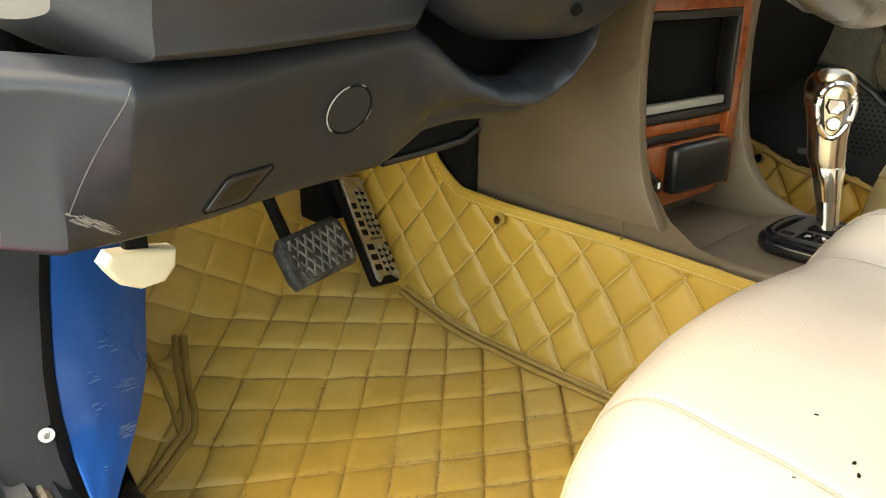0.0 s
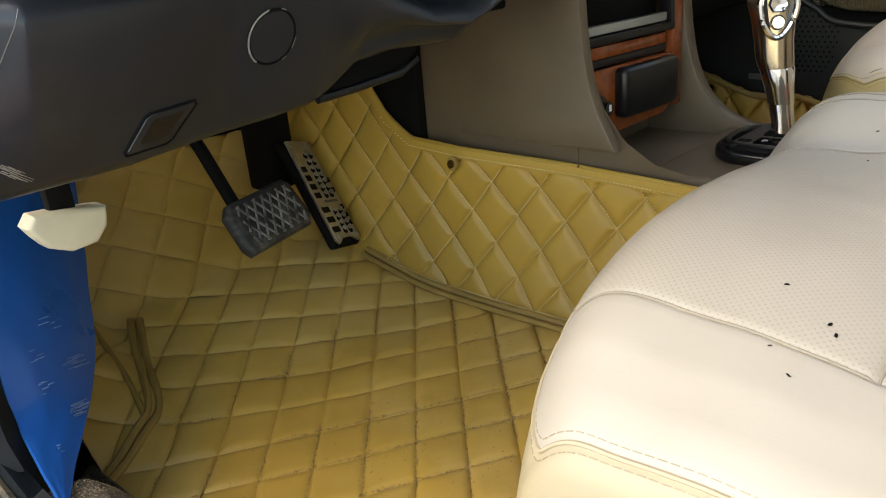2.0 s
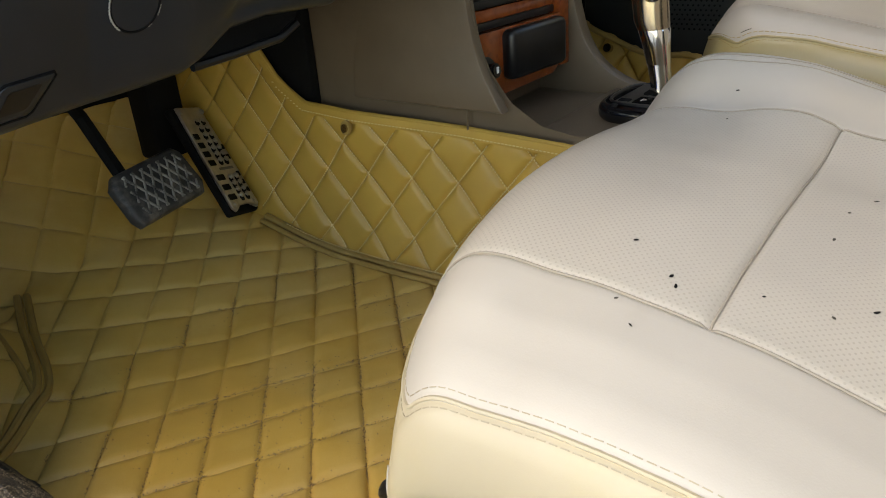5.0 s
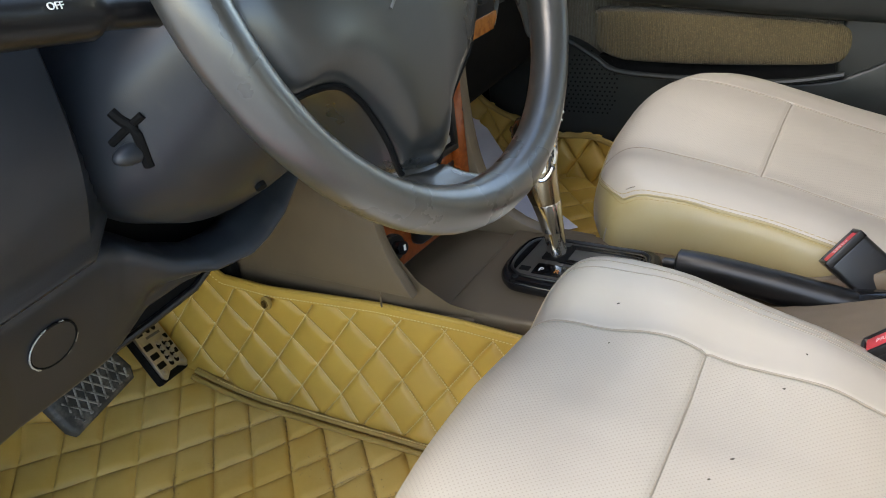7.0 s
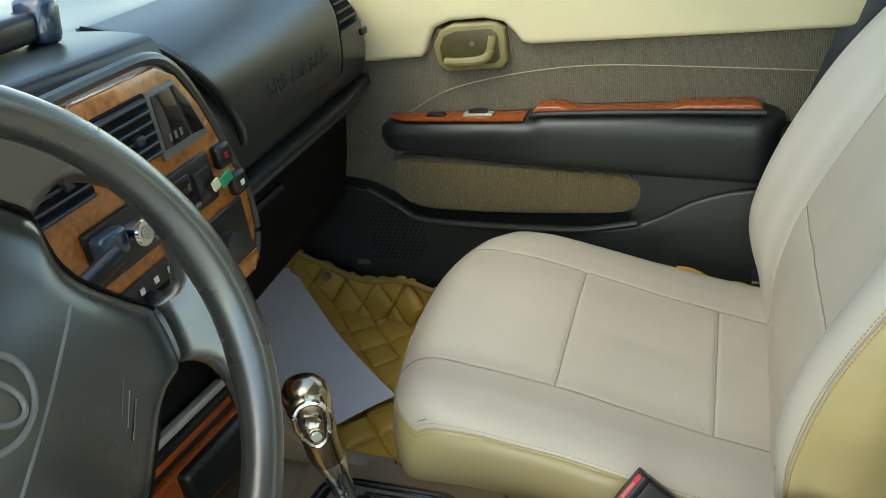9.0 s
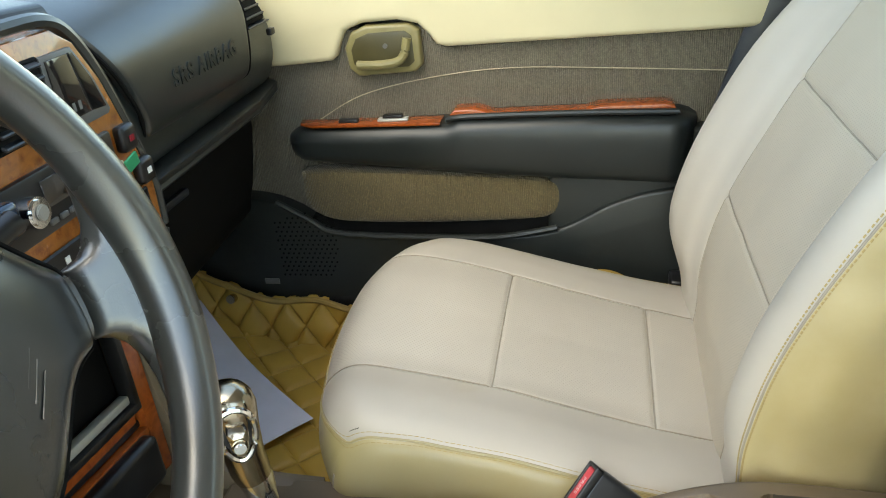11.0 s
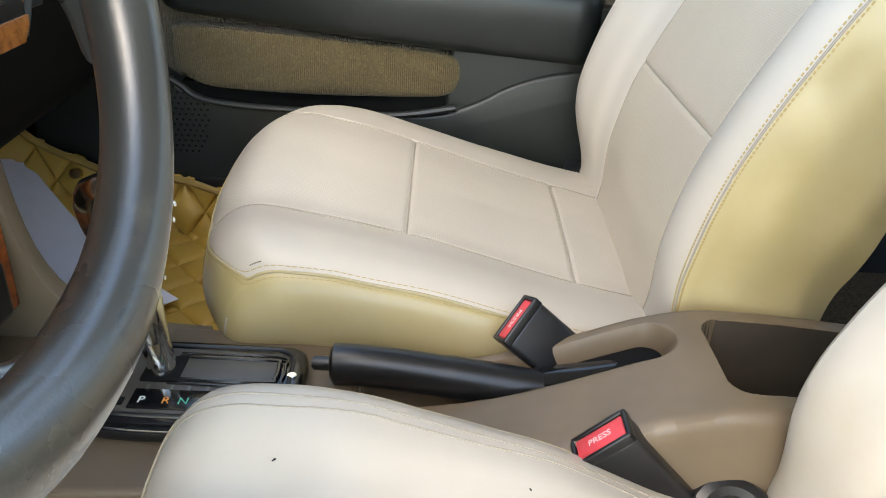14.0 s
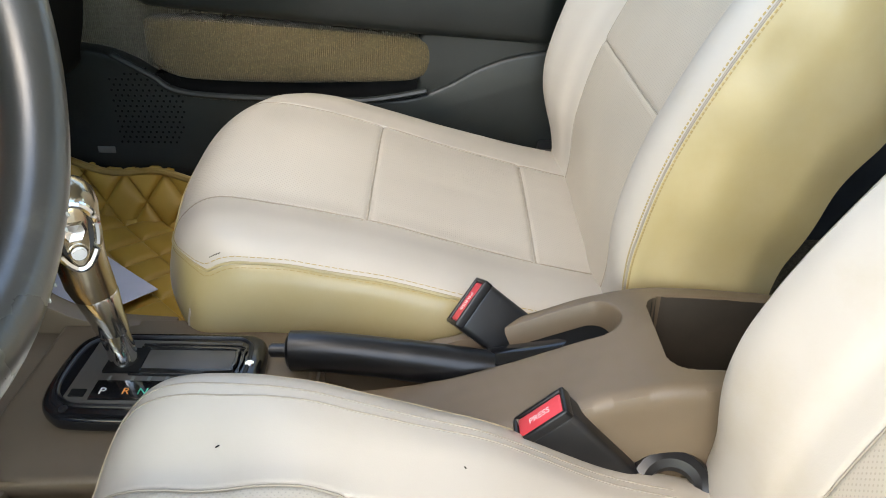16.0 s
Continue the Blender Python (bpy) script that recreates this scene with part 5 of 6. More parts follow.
def steering_wheel():
    C, tilt, R = Vector((0.777, 0.556, 0.688)), radians(19), 0.1885
    n = Vector((0, -math.cos(tilt), math.sin(tilt)))
    ux = Vector((1, 0, 0))
    uy = n.cross(ux)
    uy = -uy if uy.z < 0 else uy

    def at(a, b, h):
        """a to the right, b up, h towards the driver, in the wheel's plane."""
        return C + a * ux + b * uy + h * n
    w = thing("steering_wheel", "worn grey leather steering wheel with four spokes", "steering wheel")
    rim = bmesh.new()
    rings = []
    for k in range(96):
        t = 2 * math.pi * k / 96
        out = math.cos(t) * ux + math.sin(t) * uy
        fat = 0.0162 + 0.0012 * math.cos(4 * t + 0.6) + 0.0004 * noise.noise((t * 5, 0, 0))
        rings.append([C + (R + 0.95 * fat * math.cos(q)) * out + 1.05 * fat * math.sin(q) * n for q in (2 * math.pi * i / 20 for i in range(20))])
    rings.append(rings[0])
    rim = loft(rings, cap=False)
    bmesh.ops.remove_doubles(rim, verts=rim.verts, dist=1e-6)
    part("rim", rim, "wheel", w)
    # airbag pad: a domed shield
    turn = radians(33)

    def own(r, deg, h):
        """Polar place in the wheel's own frame; the wheel is turned by some thirty degrees."""
        t = radians(deg) + turn
        return at(r * math.cos(t), r * math.sin(t), h)

    def own_xy(a, b, h):
        return at(a * math.cos(turn) - b * math.sin(turn), a * math.sin(turn) + b * math.cos(turn), h)
    half = [(90, 0.096), (76, 0.102), (62, 0.111), (50, 0.121), (40, 0.132), (32, 0.142), (25, 0.147), (17, 0.1465), (9, 0.1455), (4, 0.143), (0.5, 0.131), (-4, 0.121), (-9, 0.117), (-15, 0.118), (-20, 0.122), (-26, 0.130), (-31, 0.140), (-35, 0.152), (-38, 0.157), (-45, 0.159), (-51, 0.159), (-54, 0.154), (-56, 0.141), (-59, 0.129), (-66, 0.118), (-79, 0.112), (-90, 0.112)]
    outline = half + [(180 - d_, r) for d_, r in half[-2:0:-1]]
    edge = spline([(r * math.cos(radians(a)), r * math.sin(radians(a)), 0) for a, r in outline], 160, True)

    def dome(r):
        return 0.003 - 0.022 * (r / 0.15) ** 2 - 0.004 * (r / 0.15) ** 6
    rings = []
    for f, fall in ((0.93, 0.066), (0.985, 0.040), (1.0, 0.022), (0.995, 0.0155), (0.98, 0.0105), (0.955, 0.0070), (0.92, 0.0042), (0.88, 0.0022), (0.83, 0.0010), (0.76, 0.0003), (0.65, 0), (0.5, 0), (0.35, 0), (0.2, 0), (0.01, 0)):
        rings.append([own_xy(p.x * f, p.y * f, dome(p.length * f) - fall) for p in edge])
    pad = part("airbag_pad", loft(rings), "pad", w)
    part("pad_gap", tube([own_xy(p.x * 1.006, p.y * 1.006, dome(p.length) - 0.013) for p in edge], 0.0022, 6, True), "matte", pad)
    part("crease", tube([own_xy(a, -0.0155, h) for a, h in ((-0.061, dome(0.063)), (-0.03, dome(0.034)), (0, dome(0.0155)), (0.03, dome(0.034)), (0.055, dome(0.057)), (0.075, dome(0.0766)), (0.088, dome(0.0894)))], 0.0012, 6), "grey", pad)
    badge = part("badge", tube([own_xy(0.0160 + 0.0268 * math.cos(t), 0.0155 + 0.0236 * math.sin(t), 0.0028) for t in (2 * math.pi * k / 40 for k in range(40))], 0.0022, 8, True), "grey", pad, "plain moulded oval badge")
    part("badge_field", loft([[own_xy(0.0160 + 0.025 * f * math.cos(t), 0.0155 + 0.0218 * f * math.sin(t), h) for t in (2 * math.pi * k / 32 for k in range(32))] for f, h in ((1, -0.002), (0.98, 0.0030), (0.5, 0.0036), (0.02, 0.0038))]), "pad", badge)
    part("moulded_oval", tube([own_xy(0.0165 + 0.011 * math.cos(t), 0.016 + 0.019 * math.sin(t), 0.0042) for t in (2 * math.pi * k / 30 for k in range(30))], 0.0018, 6, True), "grey", badge)
    for k in range(3):
        part("embossed_bar", tube([own_xy(0.055 - 0.004 * k, -0.062 - 0.006 * k, dome(0.085)), own_xy(0.034 - 0.006 * k, -0.066 - 0.006 * k, dome(0.077))], 0.0006, 6), "pad", pad)
    # four spokes
    upper = [(0.138, 4, 25, -0.024), (0.146, 3.5, 25, -0.0225), (0.1475, 3, 24.5, -0.016), (0.152, 3, 22.5, -0.0135), (0.160, 3, 20.5, -0.011), (0.167, 2.5, 19.5, -0.008), (0.174, 0, 21, -0.004), (0.181, -5, 26, 0.0), (0.188, -11, 32, 0.001)]
    lower = [(0.150, -53, -36.5, -0.026), (0.1585, -53, -36.5, -0.024), (0.160, -53, -36.5, -0.017), (0.164, -53, -36, -0.0135), (0.169, -54, -35.5, -0.010), (0.174, -56, -33.5, -0.006), (0.180, -60, -29, -0.002), (0.186, -66, -23, 0.0), (0.190, -70, -19, 0.0)]
    for rows, side in ((upper, 1), (upper, -1), (lower, 1), (lower, -1)):
        rings = []
        for r, d0, d1, h in rows:
            mid_, wide_ = (d0 + d1) / 2, (d1 - d0) / 2
            ring_ = []
            for i in range(28):
                q = 2 * math.pi * i / 28
                ca, sa = math.copysign(abs(math.cos(q)) ** 0.45, math.cos(q)), math.copysign(abs(math.sin(q)) ** 0.6, math.sin(q))
                deg = mid_ + wide_ * ca
                ring_.append(own(r, deg if side > 0 else 180 - deg, h - 0.015 - 0.010 * max(0.0, min(1.0, (0.176 - r) / 0.026)) + 0.012 * sa))
            rings.append(ring_)
        part("spoke", loft(rings), "wheel", w)
    rings = []
    for f, h in ((0.05, -0.09), (0.070, -0.085), (0.085, -0.06), (0.09, -0.04)):
        rings.append([at(f * 1.15 * math.cos(t), f * math.sin(t), h) for t in (2 * math.pi * k / 36 for k in range(36))])
    part("hub", loft(rings), "black", w)
    rnd = random.Random(3)
    for k in range(22):
        t = radians(rnd.choice((-62, -58, -95, -90, -100, 5, -10, -20, -75, 40, 30)) + rnd.uniform(-4, 4))
        q = rnd.uniform(0.2, 1.5)
        out = math.cos(t) * ux + math.sin(t) * uy
        p = C + (R + 0.0154 * math.cos(q)) * out + 0.0171 * math.sin(q) * n
        bm = bmesh.new()
        bmesh.ops.create_icosphere(bm, subdivisions=1, radius=rnd.uniform(0.0003, 0.0007))
        bmesh.ops.scale(bm, vec=(1, 1, 2.2), verts=bm.verts)
        bmesh.ops.translate(bm, vec=p, verts=bm.verts)
        part("nick", bm, "silver", w, "pale worn nick")

    # column shroud and stalks
    s = thing("steering_column", "dark grey steering column shroud with key and levers", "steering column")
    rings = []
    for y, cz, rx, rz in ((0.640, 0.655, 0.045, 0.040), (0.648, 0.650, 0.066, 0.060), (0.68, 0.612, 0.092, 0.082), (0.715, 0.585, 0.116, 0.094), (0.75, 0.568, 0.134, 0.100), (0.79, 0.562, 0.140, 0.098), (0.83, 0.57, 0.135, 0.09)):
        rings.append([Vector((0.775 + rx * math.copysign(abs(math.cos(t)) ** 0.85, math.cos(t)), y, cz + rz * math.copysign(abs(math.sin(t)) ** 0.85, math.sin(t)))) for t in (2 * math.pi * k / 48 for k in range(48))])
    shroud_mesh = loft(rings)
    part("shroud", shroud_mesh.copy(), "dark", s)
    face_tree = BVHTree.FromBMesh(shroud_mesh)

    def on_shroud(p, d):
        hit = face_tree.ray_cast(Vector(p), Vector(d))
        return hit[0] if hit[0] else Vector(p)
    aim = (0.55, 0.79, -0.27)
    for line, r in ((((0.561, 0.60, 0.638), (0.566, 0.60, 0.630), (0.575, 0.60, 0.618), (0.577, 0.60, 0.591)), 0.0042), (((0.553, 0.60, 0.617), (0.568, 0.60, 0.622), (0.584, 0.60, 0.627)), 0.0030)):
        part("slot", tube(spline([tuple(on_shroud(p, aim)) for p in line], 14), r, 8), "matte", s, "dark slot of the tilt lever")
    bm = bmesh.new()
    bmesh.ops.create_icosphere(bm, subdivisions=3, radius=1)
    bmesh.ops.scale(bm, vec=(0.017, 0.009, 0.008), verts=bm.verts)
    bmesh.ops.translate(bm, vec=on_shroud((0.567, 0.60, 0.605), aim), verts=bm.verts)
    part("tilt_lever", bm, "dark", s, "small grey tilt lever")
    part("screw_hole", disc((0.752, 0.712, 0.497), (-0.2, -0.7, -0.7), 0.005, 0.01, 16), "matte", s)
    part("key_barrel", disc((0.838, 0.66, 0.60), (0.8, -0.6, 0.0), 0.016, 0.03, 24, 0.002), "silver", s)
    st = part("light_stalk", tube(spline([(0.72, 0.66, 0.645), (0.66, 0.66, 0.66), (0.60, 0.655, 0.672), (0.55, 0.65, 0.680), (0.53, 0.648, 0.683)], 30), [0.007] * 8 + [0.010] * 6 + [0.015] * 16, 14), "black", s)
    lettering("lettering", "OFF", "ink_white", 0.0055, Matrix.Translation((0.575, 0.6365, 0.682)) @ Matrix.Rotation(radians(8), 4, "Y") @ Matrix.Rotation(radians(68), 4, "X"), st)
    part("wiper_stalk", tube(spline([(0.83, 0.66, 0.645), (0.88, 0.66, 0.66), (0.94, 0.655, 0.672), (0.98, 0.65, 0.680)], 20), 0.009, 12), "black", s)
    part("cream_lip", tube(spline([(0.705, 0.635, 0.727), (0.688, 0.625, 0.719), (0.667, 0.622, 0.709), (0.648, 0.622, 0.699), (0.625, 0.625, 0.688)], 16), [0.003, 0.004, 0.005, 0.006, 0.007, 0.008, 0.008, 0.009, 0.009, 0.010, 0.010, 0.010, 0.010, 0.010, 0.010, 0.009], 10), "ivory", s, "cream plastic lip")


steering_wheel()


# ---- centre console ----
def console():
    c = thing("centre_console", "brown textured plastic centre console", "centre console")
    sweep = spline([(0, 0.60, 0.212), (0, 0.66, 0.216), (0, 0.705, 0.226), (0, 0.742, 0.252), (0, 0.765, 0.292), (0, 0.778, 0.35), (0, 0.784, 0.43), (0, 0.782, 0.495)], 18)
    out = [(p.y, p.z) for p in sweep] + [(0.86, 0.50), (1.12, 0.47), (1.12, 0.21), (0.80, 0.20), (0.60, 0.19)]
    near = [(y, z) for y, z in out if y > 0.74 and z > 0.24] + [(1.12, 0.24), (0.738, 0.24)]
    for outline, x0, x1 in ((near, 0.976, 0.993), (out, 1.226, 1.25)):
        part("cheek", prism(outline, "x", x0, x1, 0.003, 2), "brown", c)
    # outer skirt that flares down to the tunnel on the near side

    def skirt(u, v):
        y = 0.58 + 0.53 * u
        zt = table([(0.58, 0.205), (0.66, 0.212), (0.705, 0.222), (0.742, 0.248), (0.765, 0.288), (0.778, 0.346), (0.784, 0.43), (0.79, 0.488), (1.12, 0.488)], y)
        zb = table([(0.58, 0.16), (0.95, 0.19), (1.12, 0.22)], y)
        z = zb + (zt - zb) * v
        low_x = table([(0.58, 1.018), (0.74, 1.002), (0.80, 0.990), (1.12, 0.963)], y)
        return Vector((low_x + (0.9735 - low_x) * blend(z, 0.21, 0.48) * blend(y, 0.70, 0.80) + 0.004 * (1 - blend(z, 0.16, 0.24)), y, z))
    part("skirt", weave(skirt, [i / 90 for i in range(91)], [i / 30 for i in range(31)]), "brown", c)
    part("crease", tube([(0.980, 0.79, 0.215), (0.979, 0.789, 0.25)], 0.0015, 6), "brown", c)
    # tray in front of the lever
    part("tray", box(1.116, 0.755, 0.195, 0.225, 0.17, 0.02, 0.005), "brown", c)
    part("tray_wall", prism([(0.83, 0.20), (0.83, 0.30), (0.84, 0.30), (0.84, 0.19)], "x", 1.005, 1.228, 0.002), "brown", c)
    # deck with the selector
    part("deck", prism([(1.03, 0.44), (1.24, 0.44), (1.245, 0.70), (1.235, 0.715), (1.012, 0.715), (1.008, 0.70), (1.02, 0.5)], "z", 0.10, 0.214, 0.006, 3), "brown", c)
    part("deck_flank", box(1.135, 0.57, 0.14, 0.21, 0.27, 0.12, 0.008), "brown", c)
    # rear body: one moulding with the brake slot and a deep pocket let into it
    crown = [(-0.35, 0.255), (-0.12, 0.27), (0.0, 0.283), (0.08, 0.2885), (0.13, 0.287), (0.176, 0.276), (0.22, 0.259), (0.26, 0.243), (0.32, 0.223), (0.40, 0.208), (0.47, 0.202)]
    crest = spline([(0, y, z) for y, z in crown], 330)
    cols = [(1.046, None), (1.046, -0.020), (1.0465, -0.010), (1.049, -0.004), (1.054, -0.0008)] + [(1.058 + 0.0020 * q, 0.0) for q in range(71)] + [(1.201, -0.0008), (1.2045, -0.004), (1.207, -0.010), (1.208, -0.020), (1.212, None)]

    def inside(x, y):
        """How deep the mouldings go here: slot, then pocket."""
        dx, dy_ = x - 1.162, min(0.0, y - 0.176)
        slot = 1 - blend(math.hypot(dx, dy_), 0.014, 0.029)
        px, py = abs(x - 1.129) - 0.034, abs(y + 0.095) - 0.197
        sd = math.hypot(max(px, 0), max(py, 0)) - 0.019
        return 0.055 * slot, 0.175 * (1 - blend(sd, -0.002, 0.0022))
    bm = bmesh.new()
    grid = []
    for p in crest:
        row = []
        for x, dz in cols:
            if dz is None:
                row.append(bm.verts.new((x, p.y, 0.02)))
            else:
                a, b = inside(x, p.y)
                row.append(bm.verts.new((x, p.y, p.z + dz - max(a, b) + 0.0006 * noise.noise((x * 60, p.y * 60, 2)))))
        grid.append(row)
    for r0, r1 in zip(grid, grid[1:]):
        for q in range(len(cols) - 1):
            fc = bm.faces.new((r0[q], r1[q], r1[q + 1], r0[q + 1]))
            mx, my = sum(v.co.x for v in fc.verts) / 4, sum(v.co.y for v in fc.verts) / 4
            a, b = inside(mx, my)
            # faces inside the pocket take the darker brown that paints in its shade
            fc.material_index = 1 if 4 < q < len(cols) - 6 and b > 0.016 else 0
    bmesh.ops.recalc_face_normals(bm, faces=bm.faces[:])
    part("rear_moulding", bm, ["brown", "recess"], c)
    # black sheet that follows the crown and fills the slot's bottom
    liner = prism([(1.162 + 0.0205 * math.cos(q), 0.176 + 0.0205 * math.sin(q)) for q in (math.pi + math.pi * k / 24 for k in range(25))] + [(1.1825, 0.33), (1.1415, 0.33)], "z", -0.030, -0.022, 0)
    bmesh.ops.subdivide_edges(liner, edges=[e for e in liner.edges if abs(e.verts[0].co.y - e.verts[1].co.y) > 0.1], cuts=14)
    for v in liner.verts:
        v.co.z += table(crown, v.co.y)
    part("slot_fill", liner, "matte", c, "black sheet in the brake slot")
    part("cup_ring", ring((1.03, 0.12, 0.188), (-0.8, 0.1, 0.6), 0.030, 0.010, 32, 8), "black", c)
    # centre stack face
    st = thing("radio_stack", "burl wood framed centre stack with an empty radio bay", "car console")

    def frame_bar(x0, x1, z0, z1):
        part("wood_frame", box((x0 + x1) / 2, 0.795, (z0 + z1) / 2, x1 - x0, 0.02, z1 - z0, 0.002), "doorwood", st)
    frame_bar(1.008, 1.022, 0.245, 0.492)
    frame_bar(1.204, 1.224, 0.245, 0.492)
    frame_bar(1.022, 1.204, 0.477, 0.492)
    part("black_band", box(1.116, 0.80, 0.497, 0.22, 0.03, 0.012, 0.003), "black", st)
    part("bay", box(1.113, 0.86, 0.418, 0.182, 0.10, 0.115, 0.003), "matte", st)
    for x0, x1, z0, z1 in ((1.022, 1.030, 0.352, 0.477), (1.196, 1.204, 0.352, 0.477), (1.022, 1.204, 0.467, 0.477), (1.022, 1.204, 0.345, 0.355)):
        part("bay_frame", box((x0 + x1) / 2, 0.793, (z0 + z1) / 2, x1 - x0, 0.02, z1 - z0, 0.002), "black", st)
    part("silver_bar", box(1.113, 0.795, 0.362, 0.166, 0.012, 0.011, 0.002), "silver", st, "silver bar across the bay")
    part("wood_strip", box(1.113, 0.797, 0.335, 0.170, 0.012, 0.015, 0.002), "doorwood", st)
    part("black_gap", box(1.113, 0.80, 0.322, 0.182, 0.012, 0.010, 0.002), "black", st)
    part("lower_wood", prism([(1.018, 0.316), (1.210, 0.316), (1.214, 0.30), (1.205, 0.25), (1.19, 0.238), (1.05, 0.232), (1.03, 0.245)], "y", 0.786, 0.80, 0.002), "doorwood", st, "burl wood lower panel")
    part("ashtray", box(1.142, 0.780, 0.283, 0.112, 0.022, 0.062, 0.008, 3), "black", st)
    li = part("cigar_lighter", disc((1.044, 0.781, 0.272), (0, -1, 0.15), 0.018, 0.014, 28, 0.002), "black", st)
    part("lighter_knob", disc((1.044, 0.770, 0.274), (0, -1, 0.15), 0.009, 0.018, 20, 0.002), "gloss", li)
    part("lighter_mark", box(1.044, 0.7605, 0.276, 0.004, 0.001, 0.008, 0.0003, 1), "ink_white", li)
    part("wire", tube(spline([(1.022, 0.79, 0.31), (1.017, 0.78, 0.29), (1.022, 0.785, 0.27), (1.014, 0.782, 0.25)], 20), 0.003, 6), "matte", st)
    # the stack faces a little towards the driver
    for ob in st.children_recursive:
        for v in ob.data.vertices:
            v.co.y -= 0.12 * (v.co.x - 1.19)
            v.co.x = 1.224 + 1.06 * (v.co.x - 1.224)
    # the selector plate and lever
    g = thing("gear_selector", "chrome and champagne gear lever on a black gate plate", "gear lever")
    out = [(1.072, 0.49), (1.182, 0.488), (1.190, 0.50), (1.192, 0.645), (1.180, 0.668), (1.14, 0.676), (1.09, 0.672), (1.070, 0.655), (1.064, 0.50)]
    soft = [(p.x, p.y) for p in spline([(1.066, 0.52, 0), (1.070, 0.496, 0), (1.09, 0.487, 0), (1.165, 0.486, 0), (1.188, 0.497, 0), (1.192, 0.525, 0), (1.192, 0.63, 0), (1.186, 0.662, 0), (1.16, 0.675, 0), (1.10, 0.675, 0), (1.074, 0.660, 0), (1.066, 0.63, 0)], 72, True)]
    plate = part("gate_plate", prism(soft, "z", 0.212, 0.235, 0.010, 5), "gloss", g)
    part("plate_rim", tube([Vector((1.129 + (x - 1.129) * 0.80, 0.581 + (y - 0.581) * 0.86, 0.2348)) for x, y in soft], 0.0022, 8, True), "black", plate)
    part("inner_plate", prism([(1.082, 0.512), (1.172, 0.510), (1.176, 0.65), (1.09, 0.652), (1.080, 0.64)], "z", 0.229, 0.2362, 0.002), "taupe", plate)
    part("slide_band", box(1.142, 0.556, 0.2362, 0.030, 0.088, 0.003, 0.001), "taupe", plate)
    for grow, r in ((0.0, 0.0022), (0.006, 0.0012)):
        loop = [(1.126 - grow, 0.604), (1.126 - grow, 0.52 - grow), (1.132, 0.511 - grow), (1.152, 0.511 - grow), (1.159 + grow, 0.52 - grow), (1.159 + grow, 0.604)]
        part("track", tube(spline([(x, y, 0.2370) for x, y in loop], 40), r, 6), "gloss", plate)
    part("slot", box(1.140, 0.612, 0.2372, 0.036, 0.034, 0.004, 0.001), "matte", plate)
    part("letter_strip", box(1.098, 0.573, 0.2362, 0.026, 0.11, 0.003, 0.001), "gloss", plate)
    for ch, mt, y in (("P", "ink_white", 0.618), ("R", "ink_orange", 0.597), ("N", "ink_green", 0.582), ("D", "ink_white", 0.566), ("2", "ink_white", 0.550), ("L", "ink_white", 0.534)):
        lettering("lettering", ch, mt, 0.012, Matrix.Translation((1.095, y, 0.2381)) @ Matrix.Rotation(radians(-90), 4, "Z"), plate, 0.0002)
        part("tick", box(1.113, y, 0.2381, 0.006, 0.003, 0.0006, 0), "grey", plate)
    part("lock_hole", box(1.094, 0.640, 0.2364, 0.010, 0.014, 0.002, 0.0005, 1), "matte", plate)
    part("screw", disc((1.140, 0.497, 0.2355), (0, 0, 1), 0.0042, 0.003, 16, 0.0006), "chrome", plate, "bright cross-head screw")
    part("screw", disc((1.075, 0.645, 0.2345), (0, 0, 1), 0.004, 0.003, 16, 0.0006), "black", plate)

    def lever(rows, mat, name, label=""):
        rings = []
        for x, y, z, rx, ry in rows:
            rings.append([Vector((x + 1.15 * rx * math.cos(t), y + 1.15 * ry * math.sin(t), z + 0.13 * max(0, z - 0.24))) for t in (2 * math.pi * k / 28 for k in range(28))])
        return part(name, loft(rings), mat, g, label)
    lever([(1.139, 0.612, 0.225, 0.0125, 0.0115), (1.140, 0.615, 0.250, 0.0115, 0.011), (1.1415, 0.620, 0.272, 0.012, 0.012)], "chrome", "shaft")
    lever([(1.141, 0.619, 0.268, 0.0125, 0.0125), (1.142, 0.623, 0.285, 0.0145, 0.014), (1.143, 0.627, 0.302, 0.0175, 0.0165), (1.143, 0.628, 0.305, 0.017, 0.016)], "chrome", "collar")
    kn = lever([(1.143, 0.628, 0.303, 0.0175, 0.0165), (1.144, 0.631, 0.312, 0.019, 0.018), (1.145, 0.634, 0.330, 0.0185, 0.0185), (1.147, 0.637, 0.352, 0.0195, 0.021), (1.149, 0.640, 0.366, 0.021, 0.024), (1.150, 0.641, 0.378, 0.022, 0.0255), (1.1505, 0.6415, 0.388, 0.0205, 0.0235), (1.151, 0.642, 0.395, 0.016, 0.019), (1.151, 0.642, 0.399, 0.009, 0.011), (1.151, 0.642, 0.4, 0.001, 0.001)], "gold", "knob", "champagne gear knob")
    # chrome face with its frame, turned to the driver
    nrm = Vector((-0.86, -0.50, 0.10)).normalized()
    side_v = nrm.cross(Vector((0, 0, 1))).normalized()
    up_v = side_v.cross(nrm)

    def on_face(a, b, h):
        return Vector((1.1475, 0.6365, 0.374)) + a * side_v + b * up_v + h * nrm

    def egg(t, k=1.0):
        return (0.0185 * k * math.cos(t) * (1 + 0.22 * math.sin(t)), 0.030 * k * math.sin(t))
    turns = [2 * math.pi * q / 40 for q in range(40)]
    part("knob_frame", tube([on_face(*egg(t), 0.0225 + 0.002 * math.sin(t)) for t in turns], 0.0036, 8, True), "chrome", kn, "chrome frame round the button")
